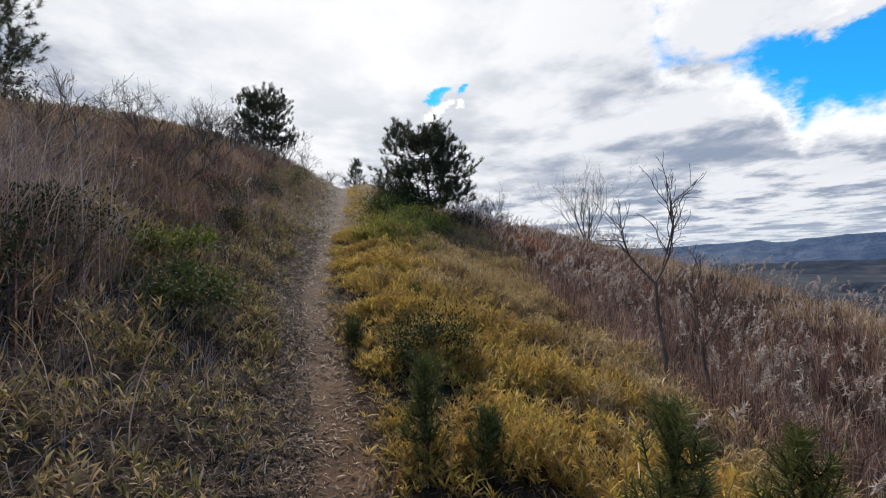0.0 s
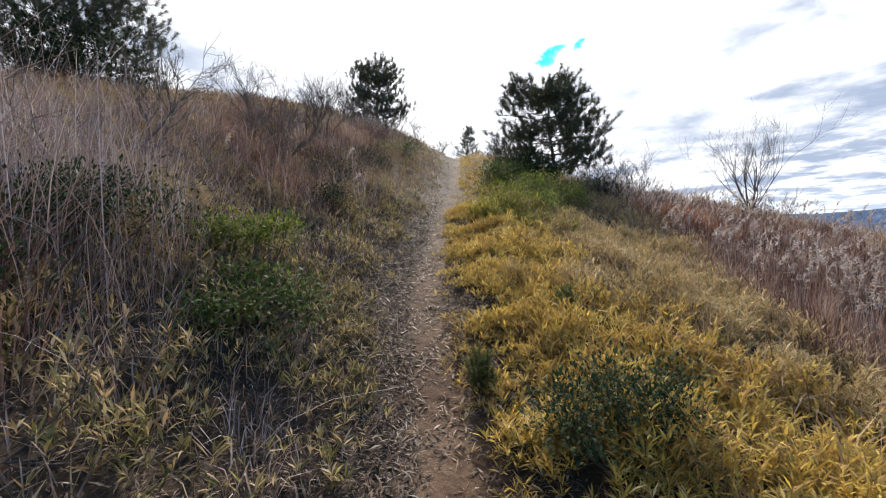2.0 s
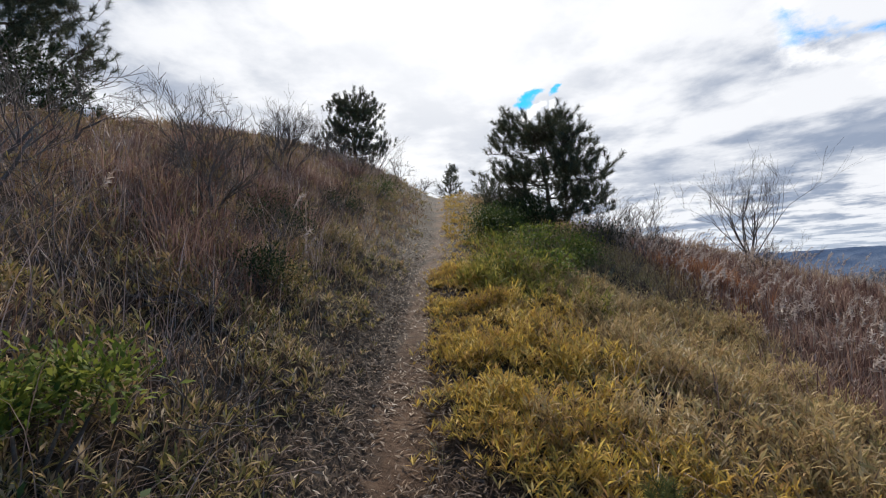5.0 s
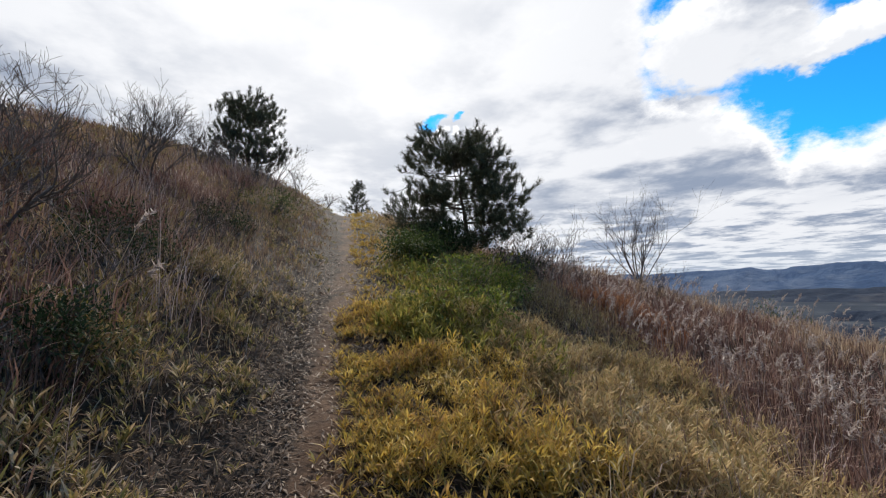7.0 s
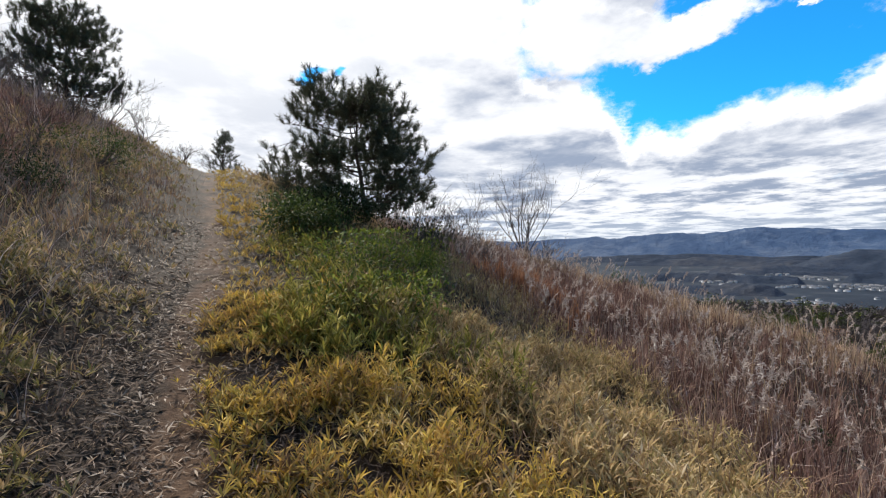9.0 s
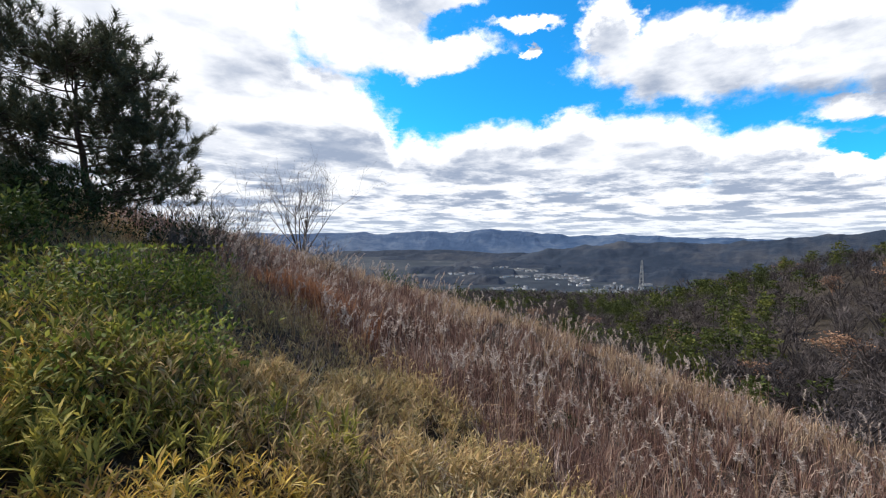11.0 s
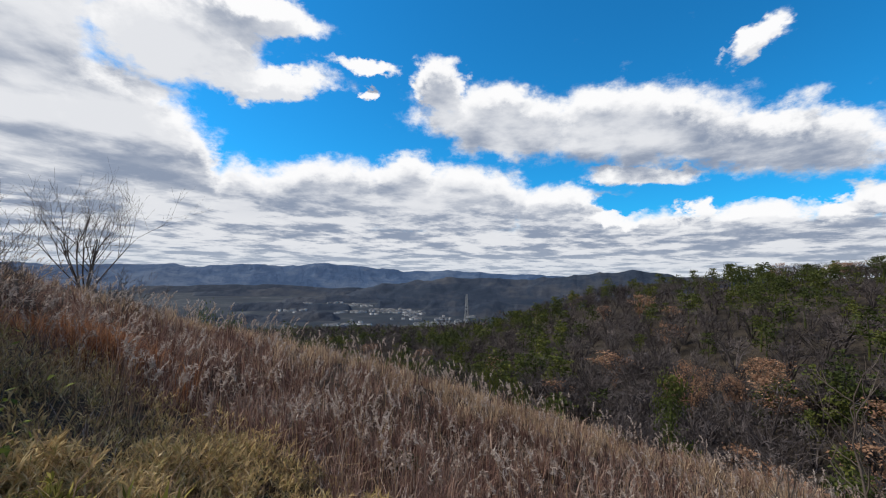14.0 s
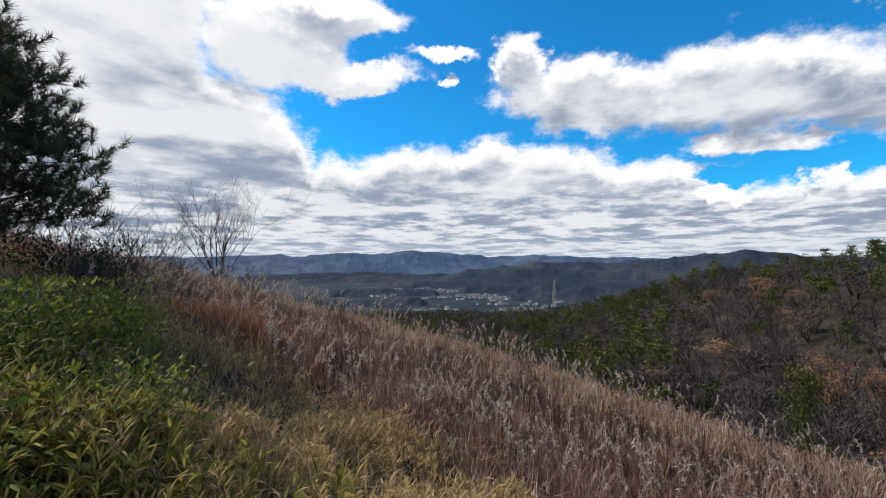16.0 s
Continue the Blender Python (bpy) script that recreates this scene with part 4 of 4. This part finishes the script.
for i, (sx, sy, sr, sh, nl, mt, lab, sz) in enumerate((
        (-0.08, 3.62, 0.34, 0.62, 3000, M_SHRUB_DARK, "small dark green shrub among yellow bamboo", 0.04),
        (1.57, 3.94, 0.14, 0.3, 400, M_SHRUB_DARK, "very small dark shrub in the bamboo", 0.03),
        (-2.72, 4.35, 0.28, 0.78, 2200, M_SHRUB_BRIGHT, "bright green leafy shrub on the bank", 0.05),
        (-2.35, 3.75, 0.36, 0.42, 2200, M_SHRUB, "low dark green shrub at the foot of the bank", 0.055),
        (-0.85, 10.3, 0.75, 0.60, 4200, M_SHRUB_BRIGHT, "low broad green shrub on the slope", 0.06),
        (-0.95, 9.1, 0.55, 0.40, 2600, M_SHRUB_BRIGHT, "low broad green shrub on the slope", 0.06),
        (-0.35, 11.2, 0.6, 0.5, 2800, M_SHRUB_BRIGHT, "low yellow-green shrub on the slope", 0.055),
        (-1.6, 12.2, 0.6, 0.65, 4000, M_SHRUB, "low broad green shrub below the pine", 0.075),
        (-1.0, 13.6, 0.8, 0.7, 4500, M_SHRUB_DARK, "dark shrub crowding the pine's foot", 0.075),
        (0.75, 14.6, 0.7, 0.7, 3500, M_SHRUB_DARK, "dark shrub beside the pine", 0.075),
        (-4.0, 8.0, 0.5, 0.65, 3200, M_SHRUB_DARK, "dark green shrub on the bank behind dead stems", 0.04),
        (-4.4, 10.6, 0.45, 0.6, 2600, M_SHRUB_DARK, "dark green shrub on the bank", 0.04),
        (-3.3, 6.6, 0.35, 0.45, 1700, M_SHRUB_DARK, "dark green shrub on the bank", 0.04),
        (-2.9, 2.2, 0.5, 0.5, 3800, M_SHRUB_DARK, "dark tangled shrub under the dead stems", 0.05),
        (-3.4, 3.6, 0.5, 0.5, 3800, M_SHRUB_DARK, "dark tangled shrub under the dead stems", 0.05),
        (-4.9, 13.4, 0.6, 0.6, 2600, M_SHRUB, "green shrub on the bank beside the path", 0.05),
        (-11.0, 9.0, 1.5, 1.2, 7000, M_SHRUB_DARK, "dark tangled shrub under the bushy pine", 0.10),
        (3.6, 8.4, 0.16, 0.42, 500, M_SHRUB_DARK, "lone small green shrub in the red grass", 0.04))):
    shrub("shrub", sx, sy, sr, sh, nl, mt, lab, 60 + i, sz)

for i, (sx, sy, sh) in enumerate(((-2.3, 2.2, 0.7), (-2.7, 2.9, 0.9), (-3.2, 3.8, 1.0), (-2.6, 5.0, 0.7), (-3.1, 5.7, 0.8), (-3.6, 6.9, 0.8), (-3.9, 7.6, 0.9), (-4.3, 9.0, 0.8), (-4.6, 10.0, 0.8), (-4.9, 11.6, 0.8), (-3.4, 7.9, 0.6), (-4.0, 5.4, 1.0), (-4.8, 7.2, 0.9), (-5.3, 12.8, 0.9), (-1.9, 1.5, 0.5), (-4.4, 4.0, 1.3), (0.3, 10.2, 0.5), (0.9, 11.6, 0.6), (0.4, 8.3, 0.45))):
    bare_tree("dead_bush", sx, sy, sh, 5, "tangled grey leafless bush in the dry grass", 140 + i, depth=2, fork=4, thick=0.009, lean=0.9, category="dead bush", group="dead bushes on the bank", twist=0.28)


def forked_sapling(x, y, fork, limbs, label, seed):
    """A thin leafless sapling: a stem to the fork, then limbs that each end at a given offset from it."""
    rr = np.random.default_rng(seed)
    e = thing("bare_tree", x, y, label, "bare tree", sink=0.05)
    so = Soup()
    top = np.array([-0.03, 0.0, fork])
    tube(so, [(0, 0, 0), (0.035, 0.0, fork * 0.4), (-0.015, 0.01, fork * 0.75), top], [0.022, 0.019, 0.016, 0.014], 6)
    part("stem", so, M_TWIG, e, soft=True)
    for end in limbs:
        limb = Soup()
        end = np.asarray(end)
        s = np.linspace(0, 1, 7)
        bow = np.outer(np.sin(s * math.pi) * 0.10, unit(np.array([end[0], end[1], 0.0])))
        pts = top + np.outer(s, end) + bow + rr.normal(0, 0.012, (7, 3)) * s[:, None]
        tube(limb, pts, np.linspace(0.012, 0.004, 7), 5)
        for j in range(2, 7):
            for _ in range(2):
                way = unit(end) + unit(rr.normal(size=3)) * 0.8
                grow(limb, rr, pts[j], way, rr.uniform(0.16, 0.34), 0.006, 1, 3, 0.16)
        part("limb", limb, M_TWIG, e)
    return e


forked_sapling(2.16, 4.25, 1.25, ((-0.32, 0.0, 0.62), (0.22, 0.05, 0.95), (0.10, -0.1, 0.8)), "thin leafless sapling forking above the grass", 80)
forked_sapling(2.75, 4.5, 0.75, ((0.15, 0.0, 0.6), (0.02, 0.1, 0.7)), "small leafless sapling in the red grass", 82)
bare_tree("bare_tree", 7.9, 23.0, 4.2, 9, "leafless grey tree with several slender stems", 81, depth=3, fork=4, thick=0.034, lean=0.45, twist=0.10)
for i, (sx, sy, sh, st) in enumerate(((1.3, 13.9, 1.75, 5), (1.9, 14.6, 1.6, 5), (0.9, 14.9, 1.5, 4), (6.6, 19.5, 1.3, 3), (7.8, 20.5, 1.4, 3), (6.0, 17.8, 1.0, 3),
                                       (-6.6, 9.3, 1.7, 3), (-6.0, 11.2, 1.4, 4), (-7.2, 13.0, 1.6, 4), (-7.6, 15.6, 1.3, 4), (-8.2, 18.5, 1.4, 4), (-8.0, 22.0, 2.2, 4), (-5.2, 5.6, 1.5, 3), (-7.6, 20.0, 1.2, 4), (-5.8, 27.5, 1.6, 3), (-4.6, 7.4, 1.1, 4), (-7.0, 7.6, 1.4, 4), (-7.3, 10.6, 1.5, 4), (-6.8, 12.0, 1.3, 4), (-7.9, 14.2, 1.5, 4), (-8.2, 16.8, 1.5, 4), (-5.6, 8.4, 1.0, 4), (-6.4, 16.4, 1.0, 4), (-10.6, 21.5, 1.9, 4), (-6.9, 21.6, 1.2, 4), (2.6, 14.6, 1.0, 4), (0.6, 13.2, 0.8, 4), (-6.2, 23.5, 1.0, 4))):
    bare_tree("bare_shrub", sx, sy, sh, st, "leafless twiggy grey shrub in dry grass", 90 + i, depth=3, fork=4, thick=0.02, lean=0.6, category="bare shrub", group="bare shrubs on the hill")


# ---- woods, valley and town ----


def by_bearing(azimuth, dist):
    return CX + math.sin(radians(azimuth)) * dist, CY + math.cos(radians(azimuth)) * dist


def spray(rr, n, crown_z, rx, rz, width, inner=0.56):
    """Thin twigs reaching out to an uneven dome."""
    d = unit(rr.normal(size=(n, 3)) + np.array([0, 0, 0.35]))
    lump = 0.8 + 0.25 * np.sin(d[:, :1] * 5 + rr.uniform(0, 6)) + 0.15 * np.sin(d[:, 1:2] * 7 + rr.uniform(0, 6))
    end = np.array([0, 0, crown_z]) + d * np.array([rx, rx, rz]) * lump * rr.uniform(0.62, 1.06, (n, 1))
    start = np.array([0, 0, crown_z - rz * 0.5]) + (end - np.array([0, 0, crown_z - rz * 0.5])) * rr.uniform(inner, inner + 0.3, (n, 1)) + rr.normal(size=(n, 3)) * 0.05
    sd = unit(np.cross(end - start, rr.normal(size=(n, 3)))) * width / 2
    return np.stack([start - sd, start + sd, end], 1).reshape(-1, 3), np.arange(3 * n).reshape(-1, 3)


def proto_bare(rr, n):
    so = Soup()
    for i in range(7):
        a = rr.uniform(0, 6.28)
        e = np.array([math.cos(a) * rr.uniform(0.15, 0.34), math.sin(a) * rr.uniform(0.15, 0.34), rr.uniform(0.62, 0.9)])
        tube(so, [(0, 0, 0), e * np.array([0.35, 0.35, 0.5]), e], [0.016, 0.011, 0.004], 3)
    so.add(*spray(rr, n, 0.62, 0.42, 0.38, 0.009 * (330 / n) ** 0.7 + 0.002))
    return np.concatenate(so.v), np.concatenate(so.f)


def clumps(so, rr, centres, n, spread, size, flat=0.55):
    for c in centres:
        p = c + rr.normal(size=(n, 3)) * np.array([spread, spread, spread * flat])
        d = unit(rr.normal(size=(n, 3)) + np.array([0, 0, 0.5]))
        e = unit(np.cross(d, rr.normal(size=(n, 3))))
        g = size * rr.uniform(0.6, 1.3, (n, 1))
        so.add(np.stack([p - e * g * 0.5, p + e * g * 0.5, p + d * g], 1), np.arange(3 * n))


def proto_pine(rr, n):
    so = Soup()
    tube(so, [(0, 0, 0), (0.02, 0, 0.5), (0, 0.01, 0.95)], [0.02, 0.014, 0.005], 4)
    cs = []
    for i in range(18):
        h = rr.uniform(0.3, 1.0)
        q = 0.30 * (1.12 - h) ** 0.6 * rr.uniform(0.4, 1.1)
        a = rr.uniform(0, 6.28)
        cs.append(np.array([math.cos(a) * q, math.sin(a) * q, h]))
    clumps(so, rr, cs, n, 0.052, 0.058 * (14 / max(n, 14)) ** 0.5)
    return np.concatenate(so.v), np.concatenate(so.f)


def proto_oak(rr, n):
    so = Soup()
    for i in range(5):
        a = rr.uniform(0, 6.28)
        e = np.array([math.cos(a) * 0.28, math.sin(a) * 0.28, rr.uniform(0.6, 0.85)])
        tube(so, [(0, 0, 0), e * np.array([0.3, 0.3, 0.5]), e], [0.018, 0.012, 0.004], 3)
    cs = []
    for i in range(24):
        d = unit(rr.normal(size=3) + np.array([0, 0, 0.3]))
        cs.append(np.array([0, 0, 0.6]) + d * np.array([0.36, 0.36, 0.32]) * rr.uniform(0.6, 1.0))
    clumps(so, rr, cs, n, 0.065, 0.05 * (14 / max(n, 14)) ** 0.5)
    return np.concatenate(so.v), np.concatenate(so.f)


def plant_all(so, rr, protos, x, y, h, wide=(0.85, 1.2)):
    z = ground_z(x, y)
    for i in range(len(x)):
        v, f = protos[rr.integers(len(protos))]
        a = rr.uniform(0, 6.28)
        c, s_ = math.cos(a), math.sin(a)
        k = h[i] * rr.uniform(*wide)
        w = np.column_stack([(v[:, 0] * c - v[:, 1] * s_) * k + x[i], (v[:, 0] * s_ + v[:, 1] * c) * k + y[i], v[:, 2] * h[i] + z[i] - 0.15])
        so.add(w, f)


rr = np.random.default_rng(41)
bares, pines, oaks = [proto_bare(rr, 270) for _ in range(6)], [proto_pine(rr, 24) for _ in range(5)], [proto_oak(rr, 30) for _ in range(3)]
# the wooded hollow and the hill across it, with a belt of trees further down
gx_, gy_ = np.meshgrid(np.arange(-30, 185, 5.0), np.arange(-110, 150, 5.0))
tx, ty = gx_.ravel() + rr.uniform(-2, 2, gx_.size), gy_.ravel() + rr.uniform(-2, 2, gx_.size)
tr, ta = np.hypot(tx - CX, ty - CY), np.degrees(np.arctan2(tx - CX, ty - CY))
w = (tr > 31) & (tr < 186) & (ta > 40) & (ta < 122)
tx, ty, tr, ta = tx[w], ty[w], tr[w], ta[w]
ex, ey = rr.uniform(15, 80, 3200), rr.uniform(-60, 75, 3200)
er, ea = np.hypot(ex - CX, ey - CY), np.degrees(np.arctan2(ex - CX, ey - CY))
w = (er > 27) & (er < 78) & (ea > 42) & (ea < 120) & (rr.uniform(size=len(ex)) < 0.22)
tx, ty, tr, ta = np.append(tx, ex[w]), np.append(ty, ey[w]), np.append(tr, er[w]), np.append(ta, ea[w])
mixn = wobble(tx, ty, 45) + rr.normal(0, 0.55, len(tx)) + np.interp(tr, (40, 90, 170), (-0.5, 0.0, 0.45))
kind = np.where(mixn > 0.36, 1, np.where(rr.uniform(size=len(tx)) < 0.035, 2, 0))
hh = rr.uniform(4.6, 7.6, len(tx)) * np.interp(tr, (27, 45), (0.6, 1.0))
for k, name, protos, mat, label in ((0, "bare_woodland", bares, M_WOODTWIG, "leafless grey-brown woodland filling the hollow and hill"),
                                    (1, "pine_woodland", pines, M_WOODPINE, "olive green pines scattered through the hillside woods"),
                                    (2, "oak_woodland", oaks, M_OAK, "rusty oaks that keep withered leaves on the hillside")):
    so = Soup()
    m = kind == k
    plant_all(so, rr, protos, tx[m], ty[m], hh[m] * (1.05 if k == 1 else 0.95), (1.25, 1.7) if k != 1 else (1.0, 1.4))
    stuff(name, so, mat, label, "woods")

gx_, gy_ = np.meshgrid(np.arange(60, 640, 13.0), np.arange(20, 560, 13.0))
tx, ty = gx_.ravel() + rr.uniform(-4, 4, gx_.size), gy_.ravel() + rr.uniform(-4, 4, gx_.size)
tr, ta = np.hypot(tx - CX, ty - CY), np.degrees(np.arctan2(tx - CX, ty - CY))
w = (tr > 186) & (tr < 640) & (ta > 34) & (ta < 84)
tx, ty = tx[w], ty[w]
kind = wobble(tx, ty, 120) + rr.normal(0, 0.4, len(tx)) > 0.35
low_b, low_p = [proto_bare(rr, 30) for _ in range(3)], [proto_pine(rr, 4) for _ in range(3)]
for v, f in low_b:
    v[:, :2] *= 1.1
for k, name, protos, mat, label in ((False, "far_bare_woodland", low_b, M_WOODTWIG, "distant leafless woods below the hill"), (True, "far_pine_woodland", low_p, M_WOODPINE, "distant dark evergreen woods below the hill")):
    so = Soup()
    m = kind == k
    plant_all(so, rr, protos, tx[m], ty[m], rr.uniform(7, 12, int(m.sum())), (1.3, 1.9))
    stuff(name, so, mat, label, "woods")


def wood_tree(name, azimuth, dist, top_angle, proto, n, mat, label, category, seed, wide):
    """A single tree of the hollow whose top stands at a known angle to the horizon."""
    q = np.random.default_rng(seed)
    x, y = by_bearing(azimuth, dist)
    h = CZ + dist * math.tan(radians(top_angle)) - float(ground_z(x, y))
    e = thing(name, x, y, label, category, sink=0.2)
    v, f = proto(q, n)
    k = h * wide
    so = Soup()
    so.add(v * np.array([k, k, h]), f)
    part("crown", so, mat, e)
    return e


wood_tree("oak_tree", 99.5, 66, -8.6, proto_oak, 110, M_OAK, "broad oak with rusty withered leaves in the hollow", "oak tree", 1, 0.9)
wood_tree("oak_tree", 103.5, 68, -9.6, proto_oak, 100, M_OAK, "oak with rusty withered leaves in the hollow", "oak tree", 2, 0.7)
wood_tree("pine_tree", 97.6, 33, -11.0, proto_pine, 150, M_WOODPINE, "rounded dark green pine standing alone in the hollow", "pine tree", 3, 0.55)
wood_tree("pine_tree", 76.0, 27, -11.8, proto_pine, 120, M_WOODPINE, "low green pine just below the slope's edge", "pine tree", 4, 0.6)
wood_tree("pine_tree", 80.0, 28, -13.6, proto_pine, 120, M_WOODPINE, "low green pine just below the slope's edge", "pine tree", 5, 0.6)
wood_tree("pine_tree", 83.5, 27, -15.0, proto_pine, 120, M_WOODPINE, "low green pine just below the slope's edge", "pine tree", 6, 0.6)
wood_tree("pine_tree", 113, 36, -17, proto_pine, 120, M_WOODPINE, "green pine in the hollow below the slope", "pine tree", 7, 0.8)
wood_tree("pine_tree", 117, 30, -15, proto_pine, 120, M_WOODPINE, "green pine in the hollow below the slope", "pine tree", 8, 0.8)
wood_tree("evergreen_tree", 41.7, 34, -1.3, proto_oak, 260, M_SHRUB, "round dark evergreen standing above the grass", "evergreen", 9, 0.42)


def pylon(x, y, height):
    e = thing("power_pylon", x, y, "grey lattice steel power pylon in the valley", "pylon", sink=1.0)
    w0, w1 = height * 0.06, height * 0.014
    corner = ((-1, -1), (1, -1), (1, 1), (-1, 1))
    for a, b in corner:
        so = Soup()
        tube(so, [(a * w0, b * w0, 0), (a * w1, b * w1, height)], [0.30, 0.2], 4)
        part("leg", so, M_STEEL, e)
    for i in range(9):
        f0, f1 = i / 9, (i + 1) / 9
        q0, q1 = w0 + (w1 - w0) * f0, w0 + (w1 - w0) * f1
        for c in range(4):
            (a, b), (a2, b2) = corner[c], corner[(c + 1) % 4]
            so = Soup()
            tube(so, [(a * q0, b * q0, f0 * height), (a2 * q1, b2 * q1, f1 * height)], [0.16, 0.16], 3)
            tube(so, [(a2 * q0, b2 * q0, f0 * height), (a * q1, b * q1, f1 * height)], [0.16, 0.16], 3)
            part("brace", so, M_STEEL, e)
    for f, L in ((0.62, 0.13), (0.76, 0.115), (0.9, 0.10)):
        so = Soup()
        tube(so, [(-L * height, 0, f * height), (0, 0, f * height + 1.0), (L * height, 0, f * height)], [0.12, 0.35, 0.12], 4)
        part("crossarm", so, M_STEEL, e)
    return e


M_STEEL = surface("galvanised steel", [(0.3, (0.24, 0.25, 0.26)), (0.7, (0.34, 0.35, 0.36))], 1.0, 5.0, 0.1, 0.5)
qx, qy = by_bearing(72.7, 600)
pylon(qx, qy, CZ + 600 * math.tan(radians(-2.2)) - float(ground_z(qx, qy)))

M_HOUSE = leafy("pale house walls", [(0.0, (0.28, 0.30, 0.33)), (0.6, (0.48, 0.50, 0.54)), (1.0, (0.74, 0.76, 0.80))], 0.0)
M_ROOF = leafy("tiled house roofs", [(0.0, (0.05, 0.055, 0.06)), (0.6, (0.11, 0.115, 0.125)), (1.0, (0.22, 0.20, 0.19))], 0.0)
walls, roofs = Soup(), Soup()
for i in range(5200):
    a_, d_ = rr.uniform(48, 76), 980 + 900 * rr.uniform() ** 1.2
    block = wobble(np.array(a_ * 20.0), np.array(d_ * 0.9), 210) + 0.5 * wobble(np.array(a_ * 20.0), np.array(d_), 60)
    if block + 0.12 * rr.normal() < np.interp(a_, (48, 56, 66, 74, 76), (1.1, 0.62, 0.42, 0.5, 1.1)):
        continue
    x, y = by_bearing(a_, d_)
    z = float(ground_z(x, y))
    l_, w_, h_ = rr.uniform(3.2, 5.5) * (2.4 if rr.uniform() < 0.06 else 1), rr.uniform(2.8, 4.2), rr.uniform(2.5, 5.5)
    b = np.array([(-l_, -w_, -2), (l_, -w_, -2), (l_, w_, -2), (-l_, w_, -2), (-l_, -w_, h_), (l_, -w_, h_), (l_, w_, h_), (-l_, w_, h_), (-l_, 0, h_ + 2), (l_, 0, h_ + 2)], float)
    t = rr.uniform(0, 3.14)
    m = np.array([[math.cos(t), -math.sin(t), 0], [math.sin(t), math.cos(t), 0], [0, 0, 1]])
    v = b @ m.T + np.array([x, y, z])
    walls.add(v, [(0, 1, 5), (0, 5, 4), (1, 2, 6), (1, 6, 5), (2, 3, 7), (2, 7, 6), (3, 0, 4), (3, 4, 7), (4, 7, 8), (5, 9, 6)])
    o = b.copy()
    o[4:8, :2] *= 1.08
    o[8:, 0] *= 1.08
    v = o @ m.T + np.array([x, y, z + 0.15])
    roofs.add(v, [(4, 5, 9), (4, 9, 8), (6, 7, 8), (6, 8, 9)])
stuff("town_houses", walls, M_HOUSE, "pale walls of a far town in the valley", "houses")
stuff("town_roofs", roofs, M_ROOF, "grey tiled roofs of the far town", "houses")
